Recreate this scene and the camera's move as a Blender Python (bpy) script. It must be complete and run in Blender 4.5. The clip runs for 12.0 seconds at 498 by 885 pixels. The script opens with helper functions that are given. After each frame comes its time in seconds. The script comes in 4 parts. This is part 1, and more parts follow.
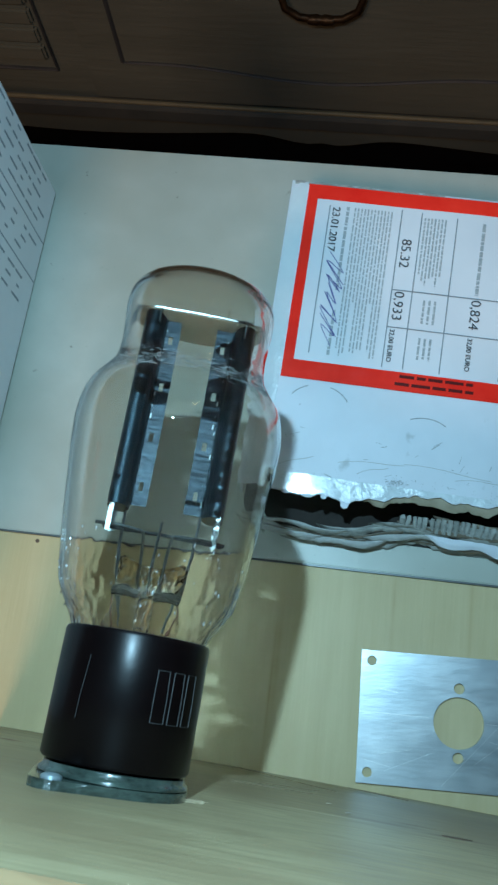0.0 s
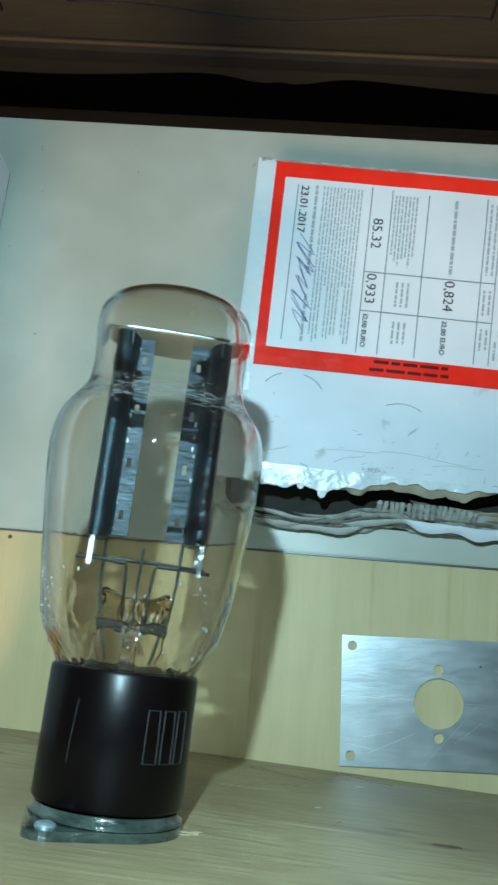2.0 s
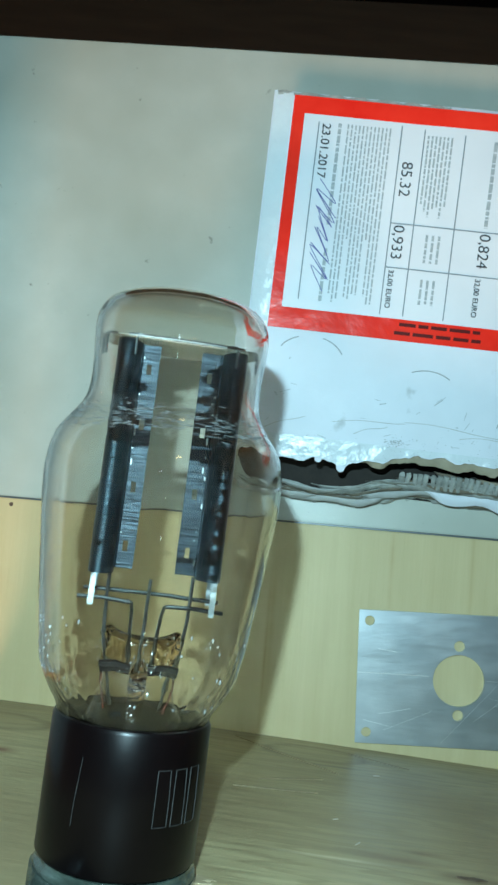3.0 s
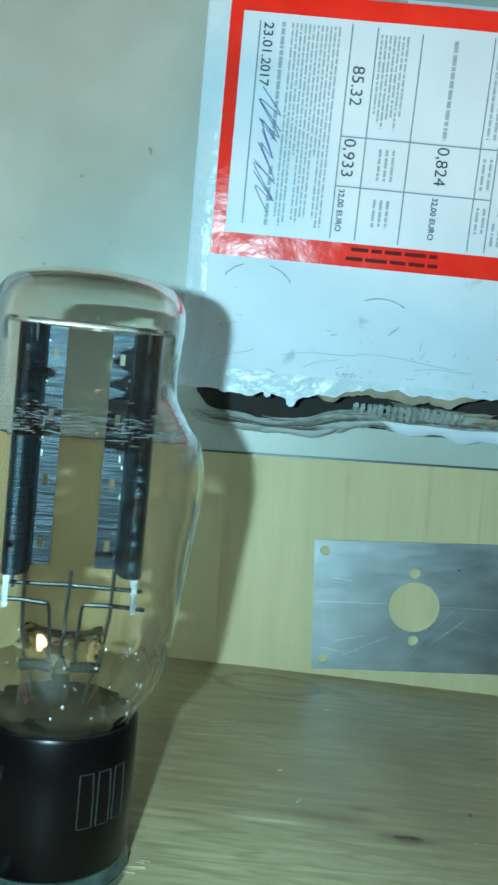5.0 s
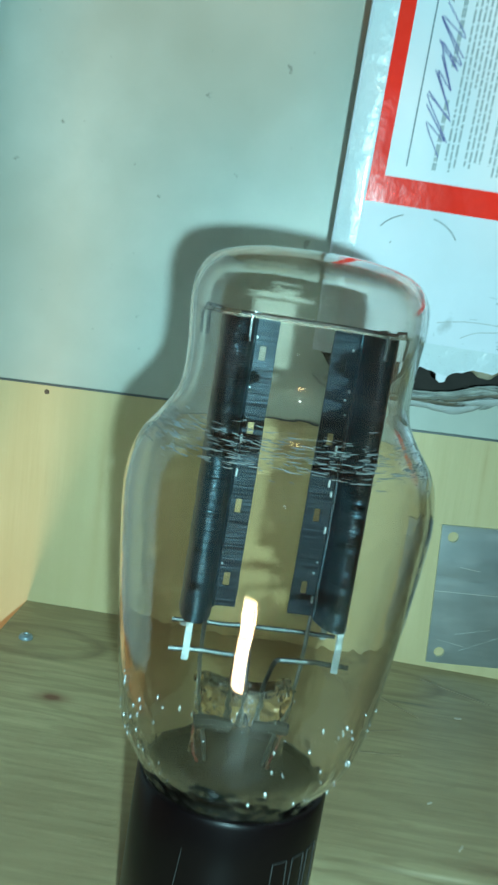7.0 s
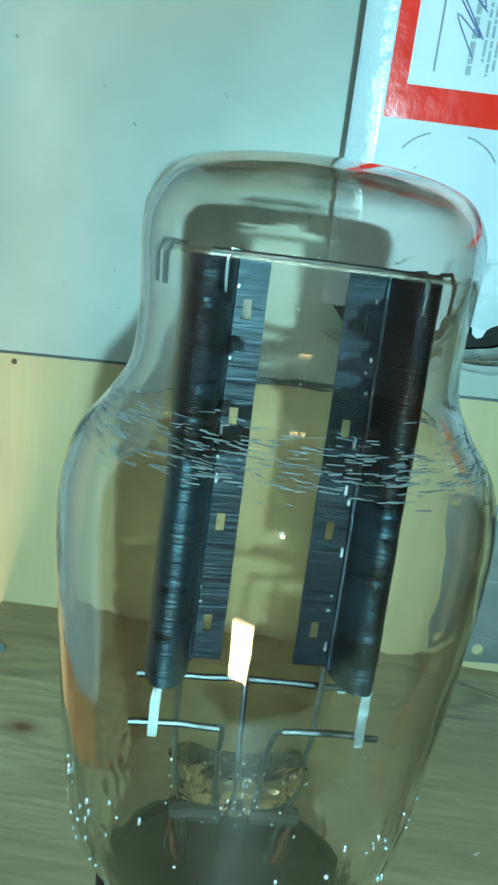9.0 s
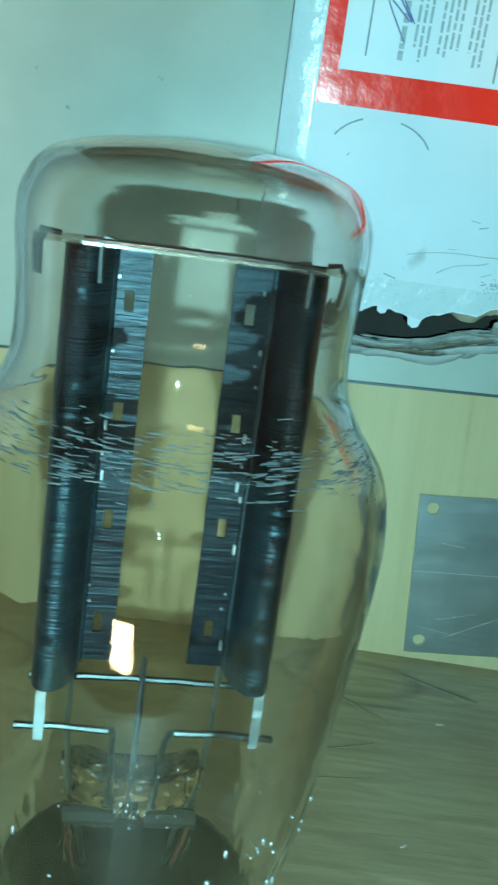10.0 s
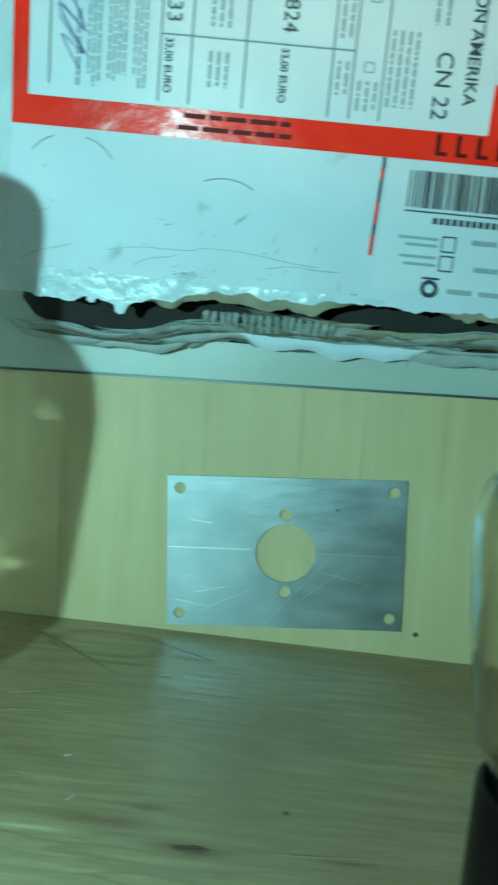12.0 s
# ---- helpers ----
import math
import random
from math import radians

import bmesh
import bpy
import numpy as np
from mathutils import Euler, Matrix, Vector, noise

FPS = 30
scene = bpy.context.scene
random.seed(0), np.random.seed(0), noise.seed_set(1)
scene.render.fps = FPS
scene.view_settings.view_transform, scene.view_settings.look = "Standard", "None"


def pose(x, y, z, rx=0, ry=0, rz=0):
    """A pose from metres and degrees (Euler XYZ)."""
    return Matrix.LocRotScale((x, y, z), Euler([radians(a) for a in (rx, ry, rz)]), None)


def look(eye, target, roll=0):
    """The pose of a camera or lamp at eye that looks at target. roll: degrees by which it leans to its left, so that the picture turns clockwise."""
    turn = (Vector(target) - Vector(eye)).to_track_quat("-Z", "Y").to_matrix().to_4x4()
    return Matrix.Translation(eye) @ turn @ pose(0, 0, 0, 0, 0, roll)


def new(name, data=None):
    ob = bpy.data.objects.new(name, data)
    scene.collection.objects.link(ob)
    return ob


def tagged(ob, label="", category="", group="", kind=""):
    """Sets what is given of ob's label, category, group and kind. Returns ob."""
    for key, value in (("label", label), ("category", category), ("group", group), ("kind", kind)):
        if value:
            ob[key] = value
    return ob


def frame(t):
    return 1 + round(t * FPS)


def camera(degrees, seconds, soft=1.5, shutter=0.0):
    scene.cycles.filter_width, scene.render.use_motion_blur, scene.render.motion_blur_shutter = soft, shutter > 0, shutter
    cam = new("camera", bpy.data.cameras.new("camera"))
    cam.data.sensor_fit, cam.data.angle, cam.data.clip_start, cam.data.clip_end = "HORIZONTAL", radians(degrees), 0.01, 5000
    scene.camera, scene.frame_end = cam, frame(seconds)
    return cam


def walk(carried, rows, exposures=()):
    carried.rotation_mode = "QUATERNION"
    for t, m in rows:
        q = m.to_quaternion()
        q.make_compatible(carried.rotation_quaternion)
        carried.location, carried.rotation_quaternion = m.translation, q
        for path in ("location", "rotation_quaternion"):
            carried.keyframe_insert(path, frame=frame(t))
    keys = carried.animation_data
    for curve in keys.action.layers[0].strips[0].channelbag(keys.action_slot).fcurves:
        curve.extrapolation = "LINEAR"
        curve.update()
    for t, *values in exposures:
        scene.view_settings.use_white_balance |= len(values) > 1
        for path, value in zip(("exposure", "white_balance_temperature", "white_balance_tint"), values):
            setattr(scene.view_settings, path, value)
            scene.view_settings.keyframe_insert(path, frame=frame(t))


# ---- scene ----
cam = camera(31.1, 12.0, soft=2.5, shutter=0.5)
# The path is written in a frame turned a quarter: x right, y down into the table, z along the tube.
LAY = pose(0, 0, 0, -90, 0, 0)
PATH = [
    (0.0, -0.01586, -0.37213, 0.02459, 6.709, 15.918, 9.684),
    (0.5, -0.01298, -0.37162, 0.03264, 6.268, 14.869, 8.647),
    (1.0, -0.01315, -0.37261, 0.03596, 5.320, 14.010, 7.419),
    (1.5, -0.01282, -0.37195, 0.04037, 4.306, 13.329, 6.787),
    (2.0, -0.02373, -0.37245, 0.04686, 3.647, 12.091, 7.116),
    (2.5, -0.03092, -0.36304, 0.06466, 3.620, 8.327, 7.390),
    (4.5, -0.02724, -0.34449, 0.11064, 1.908, -3.052, 5.991),
    (5.0, -0.01939, -0.34056, 0.11277, 1.619, -4.463, 5.774),
    (5.5, -0.01503, -0.34818, 0.11703, 1.169, -4.054, 6.402),
    (6.0, -0.01906, -0.34007, 0.12002, 0.661, -4.949, 6.688),
    (6.5, -0.03986, -0.33699, 0.12253, 0.901, -6.925, 7.979),
    (7.0, -0.06370, -0.30343, 0.12504, 1.332, -10.442, 9.062),
    (9.0, -0.06129, -0.25863, 0.12184, 2.011, -13.323, 7.436),
    (9.5, -0.05603, -0.25467, 0.12148, 1.236, -13.845, 7.764),
    (10.0, -0.05098, -0.25485, 0.12358, 0.295, -13.994, 7.805),
    (10.5, -0.04025, -0.25545, 0.12130, 0.328, -13.564, 7.810),
    (11.0, -0.02881, -0.26739, 0.11568, 0.482, -11.896, 7.796),
    (11.5, -0.00175, -0.28375, 0.10799, 1.271, -9.254, 6.938),
    (12.0, 0.03233, -0.28609, 0.10697, 1.491, -8.365, 5.611),
]


def eye_pose(x, y, z, yaw, pitch, roll):
    a, b = radians(yaw), radians(pitch)
    ahead = Vector((-math.sin(a) * math.cos(b), math.cos(a) * math.cos(b), math.sin(b)))
    eye = Vector((x, y, z))
    return LAY @ look(eye, eye + ahead, roll)


EXPOSURES = [
    (0.0, -0.6, 5450, 12), (1.0, -0.38, 6000, 12), (2.0, -0.33, 6100, 12), (2.5, -0.17, 6180, 12), (4.5, -0.2, 5650, 3), (6.0, -0.3, 5700, 0), (6.5, -0.38, 5800, -3), (7.0, -0.12, 5850, -5), (9.0, -0.08, 5450, -10), (9.5, -0.22, 5500, -12), (10.5, -0.25, 5250, -17), (11.0, -0.25, 5250, -19), (11.5, -0.34, 5400, -22), (12.0, -0.36, 5500, -24),
]
walk(cam, [(t, eye_pose(*row)) for t, *row in PATH], EXPOSURES)

# ---- light ----
world = bpy.data.worlds.new("world")
world.use_nodes = True
world.node_tree.nodes["Background"].inputs[0].default_value = (0.9, 0.95, 1.0, 1)
world.node_tree.nodes["Background"].inputs[1].default_value = 0.006
scene.world = world
FLASH = 2.2
for dx in (-0.0010, 0.0010):
    lamp = bpy.data.lights.new("flash_led", "SPOT")
    lamp.energy, lamp.color, lamp.shadow_soft_size = FLASH, (0.635, 1.0, 1.06), 0.0024
    lamp.spot_size, lamp.spot_blend = radians(150), 0.9
    new("flash_led", lamp).matrix_world = look((-0.0460 + dx, 0.116, 0.360), (-0.040 + dx, 0.112, 0.0))
room = bpy.data.lights.new("ceiling_lamp", "AREA")
room.shape, room.size, room.size_y, room.energy, room.color = "RECTANGLE", 0.32, 0.34, 25.0, (1.0, 0.58, 0.32)
new("ceiling_lamp", room).location = (-0.30, -1.06, 1.72)


# ---- materials ----
def mat(name, base, rough=0.5, metal=0.0, base2=None, scale=40.0, stretch=(1, 1, 1), bump=0.0, bump_scale=None,
        detail=5.0, spots=None, spot_scale=60.0, spot_cut=(0.62, 0.72), spec=0.5, rough2=None, coat=0.0, alpha=1.0, big=None):
    m = bpy.data.materials.new(name)
    m.use_nodes = True
    nt = m.node_tree
    p = nt.nodes["Principled BSDF"]
    N = lambda kind, **kw: set_node(nt.nodes.new(kind), kw)
    link = nt.links.new
    p.inputs["Roughness"].default_value, p.inputs["Metallic"].default_value = rough, metal
    p.inputs["Specular IOR Level"].default_value, p.inputs["Coat Weight"].default_value = spec, coat
    p.inputs["Coat Roughness"].default_value = 0.08
    p.inputs["Alpha"].default_value = alpha
    p.inputs["Base Color"].default_value = (*base, 1)
    co = N("ShaderNodeTexCoord")
    mp = N("ShaderNodeMapping")
    mp.inputs["Scale"].default_value = stretch
    link(co.outputs["Object"], mp.inputs["Vector"])
    nz = N("ShaderNodeTexNoise")
    nz.inputs["Scale"].default_value, nz.inputs["Detail"].default_value, nz.inputs["Roughness"].default_value = scale, detail, 0.6
    link(mp.outputs[0], nz.inputs["Vector"])
    color = None
    if base2:
        ramp = N("ShaderNodeValToRGB")
        ramp.color_ramp.elements[0].position, ramp.color_ramp.elements[1].position = 0.3, 0.7
        ramp.color_ramp.elements[0].color, ramp.color_ramp.elements[1].color = (*base, 1), (*base2, 1)
        link(nz.outputs["Fac"], ramp.inputs[0])
        color = ramp.outputs[0]
    if big:
        n2 = N("ShaderNodeTexNoise")
        n2.inputs["Scale"].default_value, n2.inputs["Detail"].default_value = big[1], 3
        link(co.outputs["Object"], n2.inputs["Vector"])
        r2 = N("ShaderNodeMapRange")
        r2.inputs["From Min"].default_value, r2.inputs["From Max"].default_value = 0.35, 0.7
        link(n2.outputs["Fac"], r2.inputs["Value"])
        mx = N("ShaderNodeMix", data_type="RGBA")
        link(r2.outputs[0], mx.inputs["Factor"])
        mx.inputs["A"].default_value = (*base, 1)
        if color:
            link(color, mx.inputs["A"])
        mx.inputs["B"].default_value = (*big[0], 1)
        color = mx.outputs["Result"]
    if spots:
        n3 = N("ShaderNodeTexNoise")
        n3.inputs["Scale"].default_value, n3.inputs["Detail"].default_value = spot_scale, 4
        link(co.outputs["Object"], n3.inputs["Vector"])
        r3 = N("ShaderNodeMapRange")
        r3.inputs["From Min"].default_value, r3.inputs["From Max"].default_value = spot_cut
        link(n3.outputs["Fac"], r3.inputs["Value"])
        mx = N("ShaderNodeMix", data_type="RGBA")
        link(r3.outputs[0], mx.inputs["Factor"])
        mx.inputs["A"].default_value = (*base, 1)
        if color:
            link(color, mx.inputs["A"])
        mx.inputs["B"].default_value = (*spots, 1)
        color = mx.outputs["Result"]
    if color:
        link(color, p.inputs["Base Color"])
    if rough2 is not None:
        rr = N("ShaderNodeMapRange")
        rr.inputs["To Min"].default_value, rr.inputs["To Max"].default_value = rough, rough2
        link(nz.outputs["Fac"], rr.inputs["Value"])
        link(rr.outputs[0], p.inputs["Roughness"])
    if bump:
        bn = N("ShaderNodeTexNoise")
        bn.inputs["Scale"].default_value, bn.inputs["Detail"].default_value = bump_scale or scale, 6
        link(mp.outputs[0], bn.inputs["Vector"])
        bp = N("ShaderNodeBump")
        bp.inputs["Strength"].default_value, bp.inputs["Distance"].default_value = 1.0, bump
        link(bn.outputs["Fac"], bp.inputs["Height"])
        link(bp.outputs[0], p.inputs["Normal"])
    return m


def set_node(node, kw):
    if "data_type" in kw:
        node.data_type = kw["data_type"]
    return node


def clear_glass(name, tint, rough=0.0, ior=1.5, fall=5.0, bump=0.0004, bump_scale=60, sheen=(1, 1, 1)):
    """Thin glass: tinted see-through body with a Fresnel gloss."""
    m = bpy.data.materials.new(name)
    m.use_nodes = True
    nt = m.node_tree
    nt.nodes.clear()
    out, mix = nt.nodes.new("ShaderNodeOutputMaterial"), nt.nodes.new("ShaderNodeMixShader")
    tr, gl, fr = nt.nodes.new("ShaderNodeBsdfTransparent"), nt.nodes.new("ShaderNodeBsdfGlossy"), nt.nodes.new("ShaderNodeLayerWeight")
    tr.inputs[0].default_value = (*tint, 1)
    gl.inputs["Roughness"].default_value = rough
    gl.inputs["Color"].default_value = (*sheen, 1)
    fr.inputs["Blend"].default_value = 0.5
    pw, ad = nt.nodes.new("ShaderNodeMath"), nt.nodes.new("ShaderNodeMath")
    pw.operation, pw.inputs[1].default_value = "POWER", fall
    f0 = ((ior - 1) / (ior + 1)) ** 2
    ad.operation, ad.inputs[1].default_value, ad.inputs[2].default_value = "MULTIPLY_ADD", 1 - f0, f0
    nt.links.new(fr.outputs["Facing"], pw.inputs[0])
    nt.links.new(pw.outputs[0], ad.inputs[0])
    nz, bp, co = nt.nodes.new("ShaderNodeTexNoise"), nt.nodes.new("ShaderNodeBump"), nt.nodes.new("ShaderNodeTexCoord")
    nz.inputs["Scale"].default_value, nz.inputs["Detail"].default_value = bump_scale, 2
    bp.inputs["Distance"].default_value = bump
    nt.links.new(co.outputs["Object"], nz.inputs["Vector"])
    nt.links.new(nz.outputs["Fac"], bp.inputs["Height"])
    nt.links.new(bp.outputs[0], gl.inputs["Normal"])
    nt.links.new(ad.outputs[0], mix.inputs[0])
    nt.links.new(tr.outputs[0], mix.inputs[1])
    nt.links.new(gl.outputs[0], mix.inputs[2])
    nt.links.new(mix.outputs[0], out.inputs[0])
    return m


PLY = mat("birch_plywood", (0.55, 0.45, 0.235), 0.55, base2=(0.66, 0.56, 0.32), scale=22, stretch=(6, 0.35, 1), bump=0.0001, bump_scale=120,
          big=((0.52, 0.415, 0.21), 9), detail=6)
GREY = mat("grey_painted_sheet", (0.44, 0.48, 0.43), 0.29, base2=(0.53, 0.565, 0.505), scale=34, bump=0.00003, bump_scale=500, big=((0.385, 0.40, 0.335), 13),
           spots=(0.24, 0.25, 0.21), spot_scale=150, spot_cut=(0.70, 0.75), rough2=0.48)
GREY_EDGE = mat("bare_sheet_edge", (0.10, 0.11, 0.11), 0.4, metal=0.6)
CHASSIS = mat("weathered_oak", (0.32, 0.262, 0.135), 0.36, base2=(0.53, 0.45, 0.25), scale=80, stretch=(0.45, 1, 4.5), bump=0.00030, bump_scale=70, big=((0.24, 0.17, 0.085), 10), detail=14, rough2=0.62, spec=0.65)


def add_grain(m, dark, scale, bend):
    """Long dark growth lines, bent and broken, over a wood's colour."""
    nt = m.node_tree
    p = nt.nodes["Principled BSDF"]
    old = p.inputs["Base Color"].links[0].from_socket
    co, mp, wv, cr, nz, mul, mx = (nt.nodes.new(k) for k in ("ShaderNodeTexCoord", "ShaderNodeMapping", "ShaderNodeTexWave", "ShaderNodeValToRGB", "ShaderNodeTexNoise", "ShaderNodeMath", "ShaderNodeMix"))
    mp.inputs["Scale"].default_value = (0.16, 1, 1)
    mp.inputs["Rotation"].default_value = (0, radians(1.5), 0)
    wv.bands_direction = "Z"
    wv.inputs["Scale"].default_value, wv.inputs["Distortion"].default_value, wv.inputs["Detail"].default_value, wv.inputs["Detail Scale"].default_value = scale, bend, 4, 1.6
    cr.color_ramp.elements[0].position, cr.color_ramp.elements[1].position = 0.0, 0.32
    cr.color_ramp.elements[0].color, cr.color_ramp.elements[1].color = (1, 1, 1, 1), (0, 0, 0, 1)
    nz.inputs["Scale"].default_value, nz.inputs["Detail"].default_value = 18, 3
    mul.operation = "MULTIPLY"
    mx.data_type = "RGBA"
    link = nt.links.new
    link(co.outputs["Object"], mp.inputs["Vector"])
    link(mp.outputs[0], wv.inputs["Vector"])
    link(wv.outputs["Fac"], cr.inputs[0])
    link(co.outputs["Object"], nz.inputs["Vector"])
    link(cr.outputs[0], mul.inputs[0])
    link(nz.outputs["Fac"], mul.inputs[1])
    link(mul.outputs[0], mx.inputs["Factor"])
    link(old, mx.inputs["A"])
    mx.inputs["B"].default_value = (*dark, 1)
    link(mx.outputs["Result"], p.inputs["Base Color"])


def add_stain_or_sheen(m, place, size, color, amount, ring=False):
    """A soft-edged, ragged stain or painted sheen in a wood's face, drawn out along the grain."""
    nt = m.node_tree
    p = nt.nodes["Principled BSDF"]
    old = p.inputs["Base Color"].links[0].from_socket
    co, mp, gr, nz, mul, mx = (nt.nodes.new(k) for k in ("ShaderNodeTexCoord", "ShaderNodeMapping", "ShaderNodeTexGradient", "ShaderNodeTexNoise", "ShaderNodeMath", "ShaderNodeMix"))
    mp.vector_type = "TEXTURE"
    mp.inputs["Location"].default_value, mp.inputs["Scale"].default_value = place, size
    gr.gradient_type = "QUADRATIC_SPHERE"
    nz.inputs["Scale"].default_value, nz.inputs["Detail"].default_value = 120, 5
    mul.operation, mx.data_type = "MULTIPLY", "RGBA"
    amp = nt.nodes.new("ShaderNodeMath")
    amp.operation, amp.use_clamp = "MULTIPLY", True
    amp.inputs[1].default_value = amount
    link = nt.links.new
    link(co.outputs["Object"], mp.inputs["Vector"])
    link(mp.outputs[0], gr.inputs["Vector"])
    link(co.outputs["Object"], nz.inputs["Vector"])
    if ring:
        cr = nt.nodes.new("ShaderNodeValToRGB")
        for pos, val in ((0.16, 0), (0.24, 1), (0.40, 0)):
            el = cr.color_ramp.elements.new(pos)
            el.color = (val, val, val, 1)
        cr.color_ramp.elements[0].color = cr.color_ramp.elements[-1].color = (0, 0, 0, 1)
        link(gr.outputs["Fac"], cr.inputs[0])
        link(cr.outputs[0], mul.inputs[0])
    else:
        link(gr.outputs["Fac"], mul.inputs[0])
    link(nz.outputs["Fac"], mul.inputs[1])
    link(mul.outputs[0], amp.inputs[0])
    link(amp.outputs[0], mx.inputs["Factor"])
    link(old, mx.inputs["A"])
    mx.inputs["B"].default_value = (*color, 1)
    link(mx.outputs["Result"], p.inputs["Base Color"])


# brown growth streaks in the birch veneer
for sx, sy, wide, amount in ((-0.0320, 0.045, 0.0030, 1.0), (-0.0335, 0.030, 0.0012, 1.3), (0.0130, 0.072, 0.0018, 0.9), (0.0440, 0.074, 0.0014, 0.8), (0.0900, 0.070, 0.0035, 0.8), (-0.1180, 0.050, 0.0026, 1.0), (0.0640, 0.060, 0.0012, 0.8)):
    add_stain_or_sheen(PLY, (sx, sy, 0), (wide, 0.055, 0.05), (0.42, 0.285, 0.125), amount)
add_grain(CHASSIS, (0.265, 0.205, 0.105), 34, 30)
# the dark resin round the knot, a long brown streak beside it, a grey bruise near the foot
add_stain_or_sheen(CHASSIS, (0.0244, 0, 0.1215), (0.013, 0.01, 0.0042), (0.10, 0.055, 0.028), 2.6)
add_stain_or_sheen(CHASSIS, (0.0060, 0, 0.1150), (0.022, 0.01, 0.0055), (0.17, 0.10, 0.05), 1.8)
# pale streak: reflected light painted into the wood's colour
add_stain_or_sheen(CHASSIS, (-0.0100, 0, 0.1203), (0.024, 0.01, 0.0020), (0.66, 0.58, 0.37), 2.0)
add_stain_or_sheen(CHASSIS, (0.0150, 0, 0.1085), (0.014, 0.01, 0.0034), (0.17, 0.10, 0.05), 1.5)
add_stain_or_sheen(CHASSIS, (-0.0050, 0, 0.0330), (0.020, 0.01, 0.0022), (0.12, 0.10, 0.07), 2.0)
add_stain_or_sheen(CHASSIS, (-0.1134, 0, 0.0690), (0.010, 0.01, 0.0055), (0.17, 0.065, 0.035), 2.4)
add_stain_or_sheen(CHASSIS, (-0.1270, 0, 0.0330), (0.040, 0.02, 0.024), (0.15, 0.105, 0.055), 1.1, True)
add_stain_or_sheen(CHASSIS, (-0.0120, 0, 0.0180), (0.036, 0.02, 0.020), (0.15, 0.105, 0.055), 1.0, True)
add_stain_or_sheen(CHASSIS, (0.0560, 0, 0.1205), (0.010, 0.01, 0.0014), (0.13, 0.09, 0.055), 2.2)
KNOT = mat("wood_knot", (0.06, 0.04, 0.025), 0.6, base2=(0.16, 0.10, 0.06), scale=300)
GRAIN_DARK = mat("dark_grain_line", (0.19, 0.145, 0.085), 0.6, base2=(0.27, 0.21, 0.12), scale=300)
SPLINTER = mat("fresh_splintered_wood", (0.30, 0.23, 0.13), 0.6, base2=(0.42, 0.34, 0.21), scale=300, stretch=(1, 1, 5))
SCRATCH_W = mat("pale_wood_scratch", (0.46, 0.41, 0.32), 0.6, base2=(0.55, 0.5, 0.4), scale=400)
ALU = mat("brushed_aluminium", (0.50, 0.55, 0.58), 0.26, metal=0.95, base2=(0.60, 0.64, 0.66), scale=60, stretch=(0.6, 3, 1), bump=0.00004, bump_scale=260, rough2=0.44,
          big=((0.40, 0.45, 0.48), 45))
ALU_CUT = mat("bright_scored_aluminium", (0.85, 0.88, 0.88), 0.3, metal=0.9)
CARD = mat("white_cardboard", (0.65, 0.70, 0.765), 0.55, base2=(0.72, 0.765, 0.83), scale=45, bump=0.0003, bump_scale=70, big=((0.60, 0.645, 0.70), 25),
           spots=(0.34, 0.37, 0.38), spot_scale=70, spot_cut=(0.66, 0.78))
CLEAR_TAPE = mat("clear_tape_on_card", (0.58, 0.65, 0.69), 0.20, base2=(0.65, 0.72, 0.75), scale=60, bump=0.0008, bump_scale=190, coat=0.15, spec=0.4)
BROWN_CARD = mat("torn_brown_cardboard", (0.13, 0.115, 0.085), 0.9, base2=(0.24, 0.21, 0.16), scale=160, bump=0.0006, bump_scale=300)
PAPER_TORN = mat("grimy_torn_paper", (0.33, 0.35, 0.34), 0.8, base2=(0.46, 0.48, 0.47), scale=90, bump=0.0004, bump_scale=200)
TAN_PLY = mat("tan_cardboard_ply", (0.27, 0.235, 0.165), 0.9, base2=(0.38, 0.34, 0.25), scale=160, bump=0.0004, bump_scale=300)
GREY_PULP = mat("grey_paper_pulp", (0.22, 0.235, 0.215), 0.9, base2=(0.42, 0.44, 0.415), scale=220, bump=0.0005, bump_scale=400)
# near-black colour that stands in for the shade inside the parcel
PARCEL_SHADE = mat("painted_parcel_shade", (0.02, 0.018, 0.015), 0.9, base2=(0.035, 0.03, 0.025), scale=100)
RED = mat("red_glossy_tape", (0.80, 0.022, 0.012), 0.20, base2=(0.88, 0.04, 0.02), scale=60, bump=0.0009, bump_scale=34, coat=0.0, spec=0.13)
PAPER = mat("white_label_paper", (0.64, 0.67, 0.715), 0.46, base2=(0.69, 0.715, 0.755), scale=30, bump=0.0005, bump_scale=28, coat=0.04)
INK = mat("black_ink", (0.035, 0.04, 0.05), 0.5)
GREY_INK = mat("grey_printed_text", (0.27, 0.31, 0.33), 0.5, base2=(0.40, 0.44, 0.46), scale=900)
LINE_INK = mat("grey_printed_line", (0.20, 0.24, 0.27), 0.5)
PEN = mat("blue_violet_pen", (0.10, 0.10, 0.32), 0.45)
DARK_RED = mat("dark_print_on_tape", (0.10, 0.008, 0.006), 0.5, spec=0.1)
BAKELITE = mat("black_bakelite", (0.0026, 0.0016, 0.0018), 0.25, base2=(0.0044, 0.0026, 0.0028), scale=90, bump=0.00003, bump_scale=300, rough2=0.34, coat=0.0, spec=0.17)
CEMENT = mat("dark_basing_cement", (0.006, 0.005, 0.004), 0.8, base2=(0.014, 0.011, 0.008), scale=120, spec=0.06)
STAMP = mat("worn_silver_print", (0.030, 0.030, 0.030), 0.5, base2=(0.004, 0.004, 0.004), scale=500)
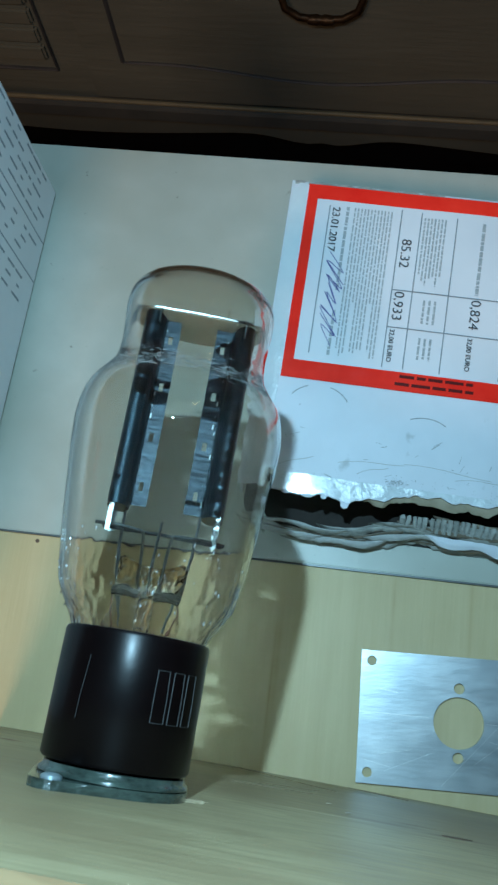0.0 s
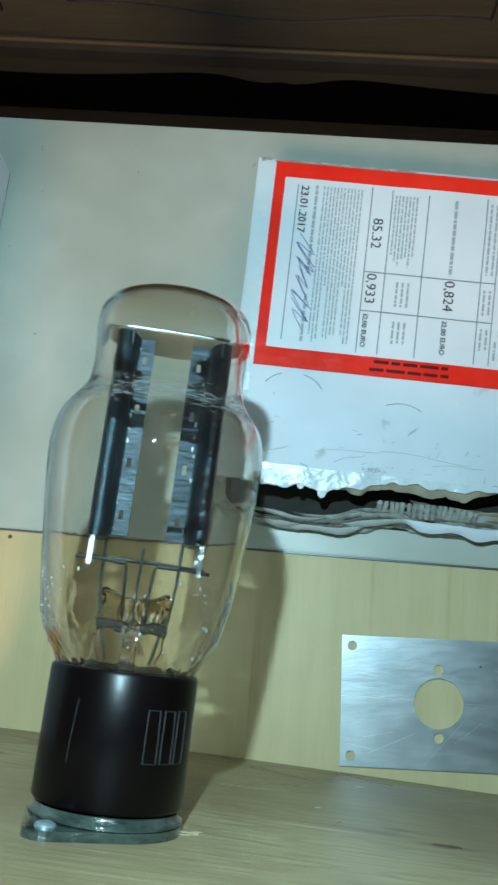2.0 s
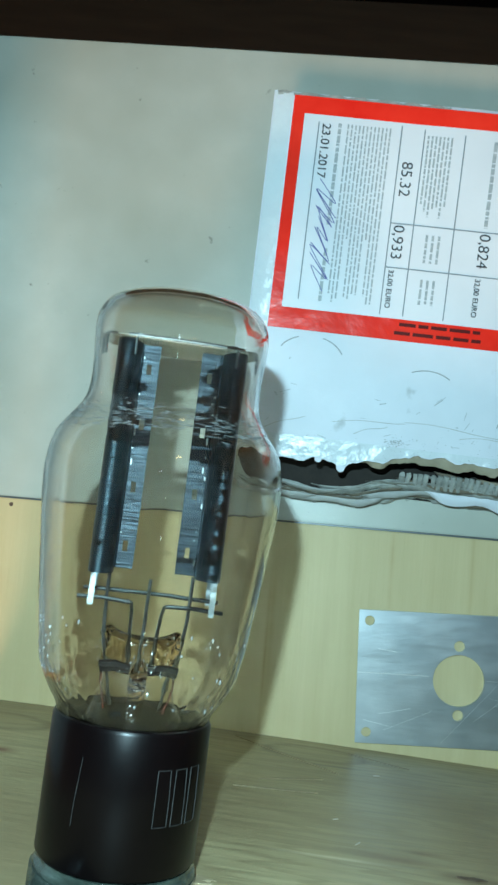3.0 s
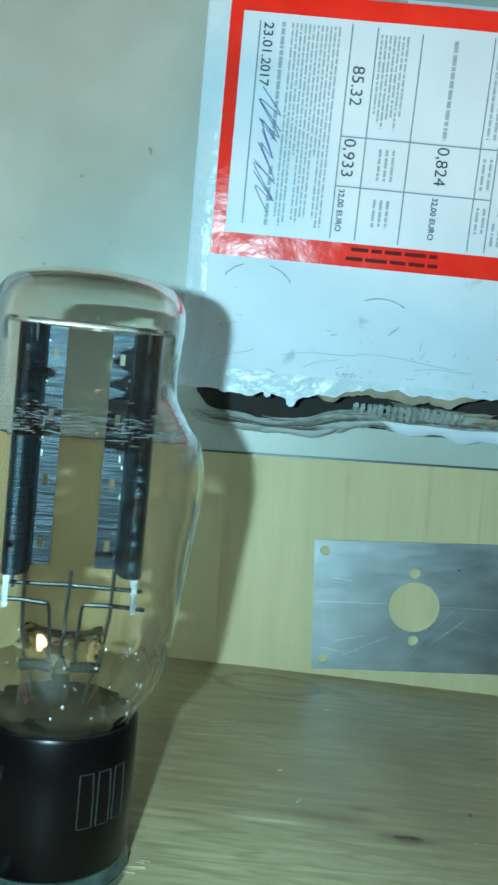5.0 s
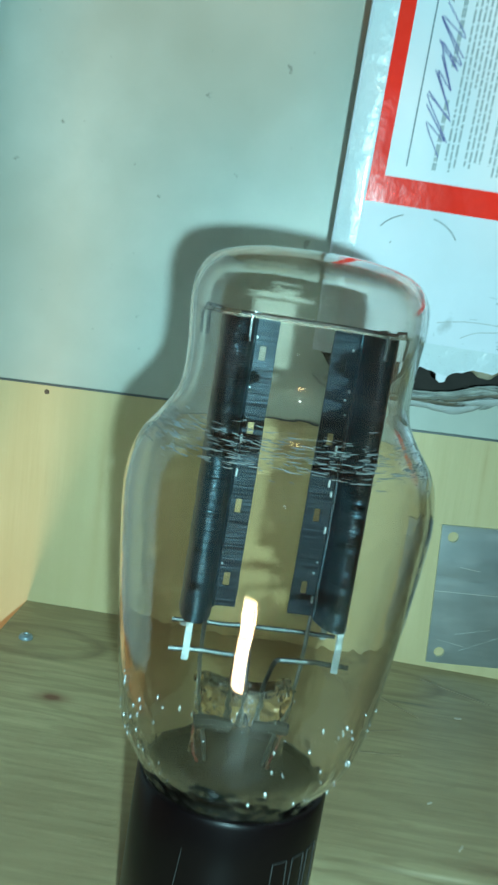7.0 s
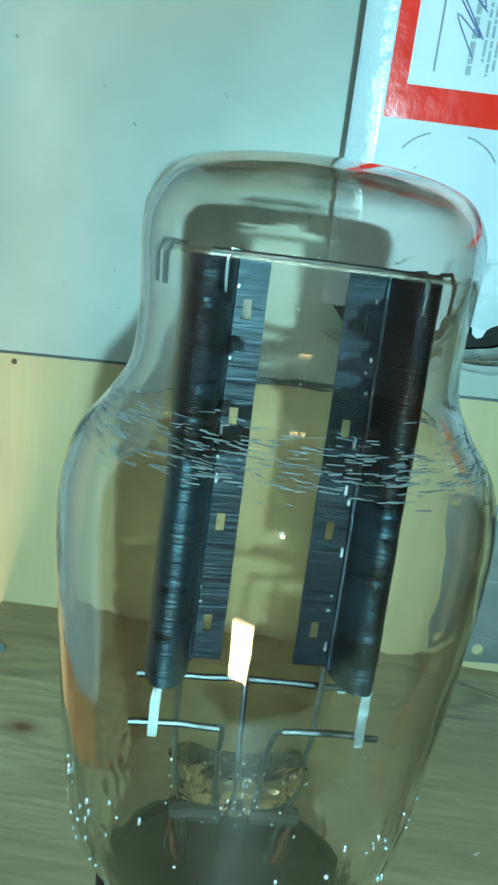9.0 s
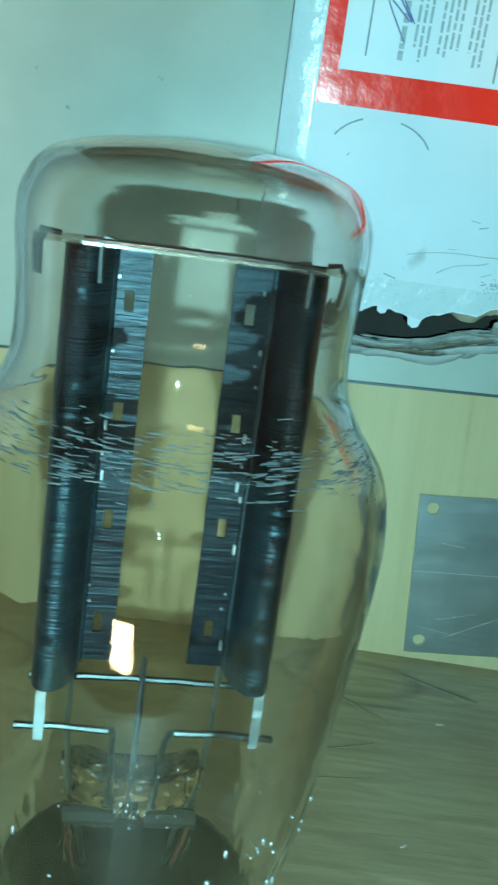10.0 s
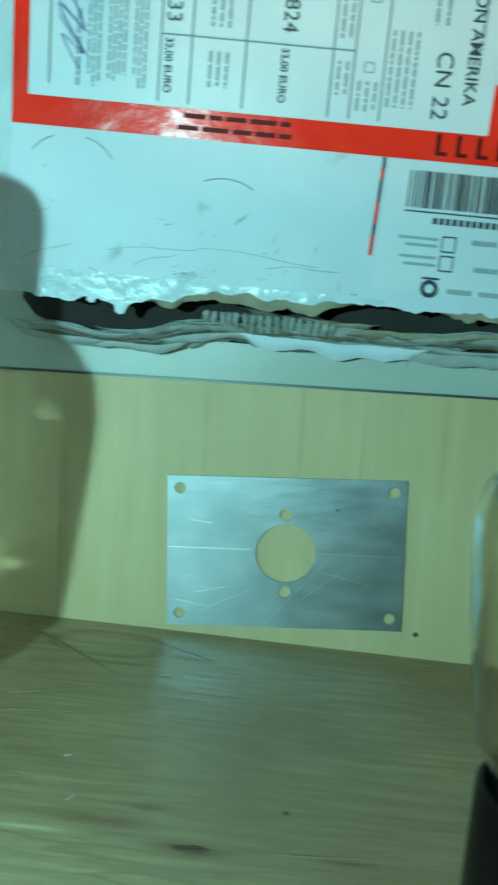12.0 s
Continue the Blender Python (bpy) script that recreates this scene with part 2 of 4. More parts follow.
def real_glass(name, tint, ior=1.5, rough=0.0, wave=0.0, wave_scale=90):
    m = bpy.data.materials.new(name)
    m.use_nodes = True
    nt = m.node_tree
    nt.nodes.clear()
    out, gl = nt.nodes.new("ShaderNodeOutputMaterial"), nt.nodes.new("ShaderNodeBsdfGlass")
    gl.inputs["Color"].default_value, gl.inputs["Roughness"].default_value, gl.inputs["IOR"].default_value = (*tint, 1), rough, ior
    if wave:
        nz, bp, co = nt.nodes.new("ShaderNodeTexNoise"), nt.nodes.new("ShaderNodeBump"), nt.nodes.new("ShaderNodeTexCoord")
        nz.inputs["Scale"].default_value, nz.inputs["Detail"].default_value = wave_scale, 2
        bp.inputs["Distance"].default_value = wave
        nt.links.new(co.outputs["Object"], nz.inputs["Vector"])
        nt.links.new(nz.outputs["Fac"], bp.inputs["Height"])
        nt.links.new(bp.outputs[0], gl.inputs["Normal"])
    nt.links.new(gl.outputs[0], out.inputs[0])
    return m


PRESS = real_glass("pressed_stem_glass", (0.86, 0.79, 0.66), 1.5, rough=0.06, wave=0.0012, wave_scale=300)
BULB = real_glass("clear_bulb_glass", (0.985, 0.98, 0.965), 1.48, wave=0.00012)
# brown see-through tint for the shell that gives the bulb its shadow
SHADOW_FILM = clear_glass("shadow_tint_film", (0.970, 0.945, 0.915), ior=1.15, fall=3.6, sheen=(0.62, 0.55, 0.48))
STEM_GLASS = clear_glass("stem_glass", (0.90, 0.87, 0.82), rough=0.05, ior=1.55, bump=0.0012, bump_scale=240)
MICA = bpy.data.materials.new("mica_sheet")
ANODE = mat("carbonised_anode", (0.0050, 0.0110, 0.0160), 0.28, metal=0.75, base2=(0.034, 0.060, 0.078), scale=60, stretch=(0.3, 0.3, 54), bump=0.00022, bump_scale=60, rough2=0.42, spec=0.40)
WING = mat("blue_black_anode_wing", (0.0020, 0.0042, 0.0062), 0.36, metal=0.60, base2=(0.0200, 0.031, 0.041), scale=60, stretch=(1, 1, 22), bump=0.00018, bump_scale=80, spec=0.17, rough2=0.30)
WIRE = mat("nickel_wire", (0.085, 0.10, 0.105), 0.45, metal=1.0, base2=(0.04, 0.05, 0.055), scale=300)
LEAD = mat("bright_lead_wire", (0.24, 0.27, 0.28), 0.30, metal=1.0, base2=(0.12, 0.14, 0.15), scale=300)
# pale metal for beads that imitate glints of the lamp in uneven glass
GLINT = mat("bead_for_glints", (0.70, 0.76, 0.78), 0.24, metal=0.8)
SEAL = mat("dark_seal_metal", (0.010, 0.010, 0.010), 0.6, metal=0.0, base2=(0.02, 0.018, 0.016), scale=300, spec=0.02)
RED_WIRE = mat("copper_coated_wire", (0.06, 0.010, 0.006), 0.5, spec=0.2)
FROST = mat("pale_glass_scratch", (0.15, 0.17, 0.17), 0.5)
STRAP = mat("bright_nickel_strap", (0.34, 0.40, 0.42), 0.40, metal=0.4, base2=(0.22, 0.27, 0.29), scale=300)
SOCKET = mat("greenish_ceramic", (0.008, 0.013, 0.011), 0.14, base2=(0.075, 0.104, 0.088), scale=130, stretch=(1, 1, 2.5), bump=0.0012, bump_scale=160, coat=0.8)
CHEST = mat("grey_brown_painted_wood", (0.180, 0.206, 0.176), 0.6, base2=(0.235, 0.264, 0.228), scale=9, stretch=(0.5, 1, 4), bump=0.0008, bump_scale=40, big=((0.155, 0.168, 0.138), 3))
GROOVE = mat("blue_grey_groove_paint", (0.055, 0.065, 0.075), 0.6, base2=(0.09, 0.10, 0.11), scale=30)
# black that stands in for the darkness below the apron
UNDER_SHADE = mat("painted_under_chest_shade", (0.006, 0.006, 0.007), 0.8, base2=(0.010, 0.010, 0.011), scale=20, spec=0.1)
MOULD = mat("blue_grey_moulding_paint", (0.105, 0.125, 0.125), 0.5, base2=(0.15, 0.165, 0.155), scale=20)
# pale yellow that paints the highlight on the moulding's top edge
BEAD = mat("bead_painted_highlight", (0.36, 0.33, 0.20), 0.5, base2=(0.27, 0.25, 0.17), scale=40)
BRASS = mat("aged_brass", (0.095, 0.065, 0.035), 0.45, metal=0.8, base2=(0.035, 0.024, 0.016), scale=120, bump=0.0006, bump_scale=200)
FLOOR = mat("dark_floorboards", (0.15, 0.11, 0.075), 0.6, base2=(0.21, 0.155, 0.105), scale=6, stretch=(1, 8, 1))
WALL = mat("warm_plaster", (0.50, 0.41, 0.31), 0.9, base2=(0.55, 0.46, 0.35), scale=8)
CARTON = mat("printed_white_carton", (0.66, 0.69, 0.71), 0.4, base2=(0.70, 0.73, 0.75), scale=40, bump=0.0001, bump_scale=200)

MICA.use_nodes = True
_nt = MICA.node_tree
_nt.nodes.clear()
_o, _m, _t, _p = (_nt.nodes.new(k) for k in ("ShaderNodeOutputMaterial", "ShaderNodeMixShader", "ShaderNodeBsdfTransparent", "ShaderNodeBsdfPrincipled"))
_p.inputs["Base Color"].default_value, _p.inputs["Roughness"].default_value = (0.30, 0.29, 0.25, 1), 0.15
_t.inputs[0].default_value, _m.inputs[0].default_value = (0.85, 0.82, 0.74, 1), 0.38
_nt.links.new(_t.outputs[0], _m.inputs[1])
_nt.links.new(_p.outputs[0], _m.inputs[2])
_nt.links.new(_m.outputs[0], _o.inputs[0])


# ---- mesh helpers ----
def mesh_of(name, bm, material, smooth=False, angle=40):
    me = bpy.data.meshes.new(name)
    bmesh.ops.recalc_face_normals(bm, faces=bm.faces)
    if smooth:
        for e in bm.edges:
            e.smooth = len(e.link_faces) == 2 and e.calc_face_angle(0) < radians(angle)
        for f in bm.faces:
            f.smooth = True
    bm.to_mesh(me)
    bm.free()
    me.materials.append(material)
    return me


def thing(name, bm, material, label, category, group="", kind="", smooth=False):
    return tagged(new(name, mesh_of(name, bm, material, smooth)), label, category, group, kind)


def part(name, bm, material, parent, label="", smooth=False):
    ob = new(name, mesh_of(name, bm, material, smooth))
    ob.parent = parent
    return tagged(ob, label)


def anchor(name, label, category, m=None, group="", kind=""):
    ob = new(name)
    ob.empty_display_size = 0.01
    if m is not None:
        ob.matrix_basis = m
    return tagged(ob, label, category, group, kind)


def block(bm, x0, x1, y0, y1, z0, z1, bevel=0.0, m=None, segments=2):
    vs = [bm.verts.new((x, y, z)) for x in (x0, x1) for y in (y0, y1) for z in (z0, z1)]
    fs = [bm.faces.new([vs[i] for i in q]) for q in ((0, 1, 3, 2), (4, 6, 7, 5), (0, 4, 5, 1), (2, 3, 7, 6), (0, 2, 6, 4), (1, 5, 7, 3))]
    if bevel:
        es = list({e for f in fs for e in f.edges})
        r = bmesh.ops.bevel(bm, geom=es, offset=bevel, segments=segments, affect="EDGES")
        vs = list({v for f in r["faces"] for v in f.verts} | {v for v in vs if v.is_valid})
    if m is not None:
        bmesh.ops.transform(bm, matrix=m, verts=[v for v in vs if v.is_valid])
    return bm


def lathe(bm, profile, steps=72, ripple=None):
    """Turn (radius, height) pairs about z."""
    rings = []
    for r, h in profile:
        if r < 1e-6:
            rings.append([bm.verts.new((0, 0, h))])
        else:
            ring = []
            for i in range(steps):
                a = 2 * math.pi * i / steps
                k = 1 + (ripple(a, h) if ripple else 0)
                ring.append(bm.verts.new((r * k * math.cos(a), r * k * math.sin(a), h)))
            rings.append(ring)
    for a, b in zip(rings, rings[1:]):
        for i in range(steps):
            j = (i + 1) % steps
            if len(a) == 1 and len(b) == 1:
                break
            if len(a) == 1:
                bm.faces.new((a[0], b[j], b[i]))
            elif len(b) == 1:
                bm.faces.new((a[i], a[j], b[0]))
            else:
                bm.faces.new((a[i], a[j], b[j], b[i]))
    return bm


def smooth_profile(points, n=8):
    """A Catmull-Rom line through (radius, height) pairs."""
    p = [points[0], *points, points[-1]]
    out = []
    for i in range(1, len(p) - 2):
        for k in range(n):
            s = k / n
            out.append(tuple(0.5 * (2 * p[i][c] + (p[i + 1][c] - p[i - 1][c]) * s + (2 * p[i - 1][c] - 5 * p[i][c] + 4 * p[i + 1][c] - p[i + 2][c]) * s * s
                                    + (3 * p[i][c] - p[i - 1][c] - 3 * p[i + 1][c] + p[i + 2][c]) * s ** 3) for c in (0, 1)))
    return out + [points[-1]]


def rod(bm, points, radius, sides=8, flat=1.0):
    """A round wire along points."""
    pts = [Vector(p) for p in points]
    rings = []
    for i, p in enumerate(pts):
        d = (pts[min(i + 1, len(pts) - 1)] - pts[max(i - 1, 0)]).normalized()
        a = d.orthogonal().normalized() if i == 0 else (prev - d * prev.dot(d)).normalized()
        prev = a
        b = d.cross(a)
        rings.append([bm.verts.new(p + radius * (math.cos(2 * math.pi * k / sides) * a + flat * math.sin(2 * math.pi * k / sides) * b)) for k in range(sides)])
    for r, s in zip(rings, rings[1:]):
        for k in range(sides):
            j = (k + 1) % sides
            bm.faces.new((r[k], r[j], s[j], s[k]))
    bm.faces.new(rings[0][::-1])
    bm.faces.new(rings[-1])
    return bm


def prism(bm, outline, z0, z1):
    """Upright walls over a flat outline, closed above and below."""
    lo, hi = [bm.verts.new((x, y, z0)) for x, y in outline], [bm.verts.new((x, y, z1)) for x, y in outline]
    n = len(outline)
    for i in range(n):
        bm.faces.new((lo[i], lo[(i + 1) % n], hi[(i + 1) % n], hi[i]))
    bm.faces.new(lo[::-1])
    bm.faces.new(hi)
    return bm


# ---- the room round the table ----
FLOOR_Z, CHEST_Z, CEIL_Z = -0.855, -0.75, 1.75
thing("floor", block(bmesh.new(), -2.2, 2.2, -2.2, 1.9, FLOOR_Z - 0.05, FLOOR_Z), FLOOR, "dark wooden floor under the table", "floor", kind="structure")
thing("ceiling", block(bmesh.new(), -2.2, 2.2, -2.2, 1.9, CEIL_Z, CEIL_Z + 0.05), WALL, "plain warm plaster ceiling", "ceiling", kind="structure")
for n, b in (("wall_north", (-2.2, 2.2, 1.9, 2.0)), ("wall_south", (-2.2, 2.2, -2.3, -2.2)), ("wall_west", (-2.3, -2.2, -2.2, 1.9)), ("wall_east", (2.2, 2.3, -2.2, 1.9))):
    thing(n, block(bmesh.new(), *b, FLOOR_Z, CEIL_Z), WALL, "plain warm plaster wall", "wall", kind="structure")

# ---- work table ----
SKEW = 2.1
TILT = pose(0, 0, 0, 0, 0, SKEW)
table = anchor("work_table", "pale birch plywood work table", "table", pose(0, 0, 0, 0, 0, SKEW))
part("tabletop", block(bmesh.new(), -0.75, 0.75, -0.45, 0.2725, -0.024, 0, 0.001), PLY, table)
for x in (-0.69, 0.69):
    for y in (-0.40, 0.22):
        part("leg", block(bmesh.new(), x - 0.025, x + 0.025, y - 0.025, y + 0.025, FLOOR_Z, -0.024, 0.003), PLY, table)

sheet = anchor("grey_sheet", "grey painted metal sheet lying on the plywood", "metal sheet", pose(0, 0, 0, 0, 0, SKEW))
part("sheet", block(bmesh.new(), -0.70, 0.70, 0.0836, 0.2745, 0.0002, 0.0016, 0.0004), GREY, sheet)
part("bare_edge", block(bmesh.new(), -0.70, 0.70, 0.0828, 0.0835, 0.0002, 0.0015), GREY_EDGE, sheet, "dark bare cut edge")
TOP = 0.0016

# ---- upright wooden chassis board ----
BH = 0.253
board = anchor("chassis_board", "weathered brown wooden board standing upright, tubes plugged in", "wooden board")
bm = bmesh.new()
BX_LO, BX_HI = -0.1410, 0.42
nx, nz = 44, 16
grid = [[bm.verts.new((BX_LO + (BX_HI - BX_LO) * i / nx, -0.0012 + 0.0012 * min(1, j / 3) + 0.0006 * math.sin(i * 0.21) * (j == 0), BH * j / nz)) for j in range(nz + 1)] for i in range(nx + 1)]
back = [[bm.verts.new((BX_LO + (BX_HI - BX_LO) * i / nx, -0.022, BH * j / nz)) for j in range(nz + 1)] for i in range(nx + 1)]
for i in range(nx):
    for j in range(nz):
        bm.faces.new((grid[i][j], grid[i + 1][j], grid[i + 1][j + 1], grid[i][j + 1]))
        bm.faces.new((back[i][j], back[i][j + 1], back[i + 1][j + 1], back[i + 1][j]))
    bm.faces.new((grid[i][nz], grid[i + 1][nz], back[i + 1][nz], back[i][nz]))
    bm.faces.new((grid[i][0], back[i][0], back[i + 1][0], grid[i + 1][0]))
for j in range(nz):
    bm.faces.new((grid[0][j], grid[0][j + 1], back[0][j + 1], back[0][j]))
    bm.faces.new((grid[nx][j], back[nx][j], back[nx][j + 1], grid[nx][j + 1]))
part("plank", bm, CHASSIS, board)


def mark(name, x, z, w, h, material, parent, turn=0.0, seed=1, label=""):
    """A thin uneven patch on the board's face."""
    rng = random.Random(seed)
    out = [(w * math.cos(a) * rng.uniform(0.6, 1.1), h * math.sin(a) * rng.uniform(0.6, 1.1)) for a in [2 * math.pi * k / 14 for k in range(14)]]
    b = prism(bmesh.new(), out, 0, 0.00025)
    bmesh.ops.transform(b, matrix=pose(x, 0, z, -90, 0, 0) @ pose(0, 0, 0, 0, 0, turn), verts=b.verts)
    return part(name, b, material, parent, label)


mark("knot", 0.0244, 0.1215, 0.0042, 0.0011, KNOT, board, 4, 3, "dark brown knot")
mark("nail_hole", 0.0435, 0.1050, 0.0008, 0.0008, KNOT, board, 0, 4)
mark("dent", 0.0085, 0.0392, 0.0013, 0.0006, SCRATCH_W, board, 10, 5)
mark("scratch", -0.008, 0.0905, 0.0010, 0.0003, SCRATCH_W, board, 40, 6)
mark("scratch", -0.003, 0.1080, 0.0018, 0.0003, SCRATCH_W, board, 60, 7)
for x, z, w, turn in ((-0.0220, 0.0278, 0.0240, -41), (-0.0205, 0.0570, 0.0115, 22), (-0.0240, 0.0700, 0.0140, 8), (0.0120, 0.0200, 0.0130, -28), (0.0500, 0.1195, 0.0090, 6)):
    mark("grain_line", x, z, w, 0.00022, GRAIN_DARK, board, turn, int(1000 * w))
screw = part("screw", lathe(bmesh.new(), [(0.0023, -0.0004), (0.0023, 0.0003), (0.0019, 0.0009), (0.0010, 0.0012), (0.0008, 0.0007), (0, 0.0006)], 20), STRAP, board, "bright steel screw head", True)
screw.matrix_basis = pose(-0.1315, 0, 0.0330, -90, 0, 0)
rng = random.Random(14)
for k in range(12):
    L = rng.uniform(0.002, 0.006)
    w = rng.uniform(0.0005, 0.0011)
    b = prism(bmesh.new(), [(0, -w), (L * 0.5, -w * 1.2), (L, rng.uniform(-w, w)), (L * 0.4, w * 0.8), (0, w)], 0, rng.uniform(0.0002, 0.0004))
    bmesh.ops.transform(b, matrix=pose(-0.0445 + rng.uniform(-0.002, 0.003), 0.0, 0.1475 + rng.uniform(-0.0040, 0.0035), -90, 0, 0) @ pose(0, 0, 0, 0, rng.uniform(-2, 0), rng.uniform(-16, 14)), verts=b.verts)
    part("splinter", b, SPLINTER, board, "pale torn wood splinter")

# one pale chip lifted from the wood beside the socket
b = prism(bmesh.new(), [(-0.004, 0.0030), (0.0005, 0.0022), (0.0042, 0.0002), (0.0056, -0.0008), (0.0020, -0.0014), (-0.003, -0.0022)], 0, 0.0006)
for v in b.verts:
    v.co.z += 0.00025 * noise.noise(v.co * 900) if v.co.z > 0.0003 else 0
bmesh.ops.transform(b, matrix=pose(-0.0440, 0.0, 0.1480, -90, 0, 0), verts=b.verts)
part("splinter", b, SPLINTER, board, "pale torn wood chip")

# ---- aluminium socket plate ----
plate = anchor("socket_plate", "scratched bare aluminium socket plate with drilled holes", "metal plate", pose(0.0403, 0.0297, 0.0003, 0, 0, 4.4))


def holed_plate(w, h, t, holes):
    """A flat plate with round holes: a triangulated sheet, given thickness."""
    bm = bmesh.new()
    loops = [[(-w / 2, -h / 2), (w / 2, -h / 2), (w / 2, h / 2), (-w / 2, h / 2)]]
    loops += [[(x + r * math.cos(2 * math.pi * k / n), y + r * math.sin(2 * math.pi * k / n)) for k in range(n)] for x, y, r, n in holes]
    edges = []
    for lp in loops:
        vs = [bm.verts.new((x, y, t)) for x, y in lp]
        edges += [bm.edges.new((vs[i], vs[(i + 1) % len(vs)])) for i in range(len(vs))]
    bmesh.ops.triangle_fill(bm, use_beauty=True, use_dissolve=False, edges=edges, normal=(0, 0, 1))
    r = bmesh.ops.extrude_face_region(bm, geom=list(bm.faces))
    bmesh.ops.translate(bm, vec=(0, 0, -t), verts=[g for g in r["geom"] if isinstance(g, bmesh.types.BMVert)])
    return bm


holes = [(sx * 0.0346, sy * 0.0211, 0.0019, 20) for sx in (-1, 1) for sy in (-1, 1)]
holes += [(0.0, 0.0, 0.0098, 48), (0, 0.0130, 0.0021, 20), (0, -0.0130, 0.0021, 20)]
part("plate", holed_plate(0.0775, 0.0503, 0.0012, holes), ALU, plate)
for x0, x1, y0, y1, w in ((-0.0385, -0.0115, 0.0012, 0.0010, 0.00028), (0.0105, 0.037, 0.0004, -0.0002, 0.00018), (-0.006, 0.016, -0.0235, 0.0005, 0.00009),
                          (0.006, 0.020, -0.015, -0.004, 0.0001), (-0.030, -0.018, -0.014, -0.0115, 0.00012), (-0.028, -0.010, -0.020, -0.012, 0.0001),
                          (-0.031, -0.024, 0.0105, 0.0095, 0.00022), (0.012, 0.028, -0.006, -0.010, 0.0001), (0.022, 0.034, 0.014, 0.008, 0.00012),
                          (-0.036, -0.026, -0.0165, -0.0185, 0.00014)):
    b = bmesh.new()
    d = Vector((x1 - x0, y1 - y0)).normalized()
    nrm = (-d.y * w, d.x * w)
    prism(b, [(x0, y0), (x0 + nrm[0], y0 + nrm[1]), (x1 + nrm[0], y1 + nrm[1]), (x1, y1)][::-1], 0.00119, 0.00123)
    part("scratch", b, ALU_CUT, plate)
b = bmesh.new()
lathe(b, [(0.0004, 0.00119), (0.0004, 0.0013), (0, 0.0013)], 10)
bmesh.ops.translate(b, vec=(0.0165, 0.0150, 0), verts=b.verts)
part("speck", b, INK, plate)

# pinholes in the plywood
for x, y in ((-0.1425, 0.0752), (0.086, 0.0065), (0.1075, 0.0600)):
    b = bmesh.new()
    lathe(b, [(0.0009, 0.0), (0.0007, 0.0002), (0, 0.0002)], 10)
    bmesh.ops.translate(b, vec=TILT.inverted() @ Vector((x, y, 0)), verts=b.verts)
    part("pinhole", b, KNOT, table)


# ---- damaged parcel ----
BX0, BX1, BY0, BY1 = -0.0553, 0.175, 0.1045, 0.2370


def lid(x, y, h=0.0):
    """The parcel's sloping, slightly dented upper face."""
    z = 0.0275 + (y - 0.104) * 0.11
    z += 0.0005 * noise.noise((x * 30, y * 30, 3.1)) + 0.0002 * noise.noise((x * 110, y * 110, 7.7))
    e = min(x - BX0, BX1 - x, BY1 - y)
    return z - 0.0016 * max(0.0, 1 - e / 0.0035) ** 2 + h


def patch(bm, x0, x1, y0, y1, h, n=None, edge=None):
    """A piece that lies on the parcel; edge(x) pushes its lower rim about."""
    nx = n or max(2, int((x1 - x0) / 0.003))
    ny = max(2, int((y1 - y0) / 0.003))
    g = []
    for i in range(nx + 1):
        x = x0 + (x1 - x0) * i / nx
        lo = y0 + (edge(x) if edge else 0)
        g.append([bm.verts.new((x, lo + (y1 - lo) * j / ny, lid(x, lo + (y1 - lo) * j / ny, h))) for j in range(ny + 1)])
    for i in range(nx):
        for j in range(ny):
            bm.faces.new((g[i][j], g[i + 1][j], g[i + 1][j + 1], g[i][j + 1]))
    return bm


def torn(x):
    return 0.0016 + 0.0035 * noise.noise((x * 45, 1.3, 0)) + 0.0016 * noise.noise((x * 180, 4.3, 0)) + 0.0008 * noise.noise((x * 600, 2.2, 0)) + 0.0055 * max(0, min(1, (x - 0.0) / 0.02)) - 0.0022 * max(0, 1 - abs(x + 0.014) / 0.008)


parcel = anchor("parcel", "battered white cardboard parcel with torn crumpled edge and red tape", "parcel", kind="")
bm = bmesh.new()
patch(bm, BX0, BX1, BY0, BY1, 0.0, 150, torn)
r = bmesh.ops.extrude_face_region(bm, geom=list(bm.faces))
bmesh.ops.translate(bm, vec=(0, 0, -0.0009), verts=[g for g in r["geom"] if isinstance(g, bmesh.types.BMVert)])
part("lid", bm, CARD, parcel, smooth=True)
bm = bmesh.new()
for x0, x1, y0, y1 in ((BX0 + 0.0008, BX0 + 0.003, BY0 + 0.003, BY1 - 0.001), (BX1 - 0.003, BX1 - 0.0008, BY0 + 0.003, BY1 - 0.001), (BX0 + 0.003, BX1 - 0.003, BY1 - 0.003, BY1 - 0.0008)):
    vs = []
    for x in (x0, x1):
        for y in (y0, y1):
            for z in (TOP, lid(x, y, -0.0012)):
                vs.append(bm.verts.new((x, y, z)))
    for q in ((0, 1, 3, 2), (4, 6, 7, 5), (0, 4, 5, 1), (2, 3, 7, 6), (0, 2, 6, 4), (1, 5, 7, 3)):
        bm.faces.new([vs[i] for i in q])
part("wall", bm, CARD, parcel)
# filler block, its blackness painted in place of interior shade
part("dark_filler", block(bmesh.new(), BX0 + 0.004, BX1 - 0.004, BY0 + 0.016, BY1 - 0.004, TOP, 0.024), PARCEL_SHADE, parcel, "near-black filler painted as the shade inside the parcel")
part("bottom", block(bmesh.new(), BX0 + 0.001, BX1 - 0.001, BY0 + 0.0155, BY1 - 0.001, TOP, TOP + 0.002), GREY_PULP, parcel)


def ease(x, a, b):
    u = max(0.0, min(1.0, (x - a) / (b - a)))
    return u * u * (3 - 2 * u)


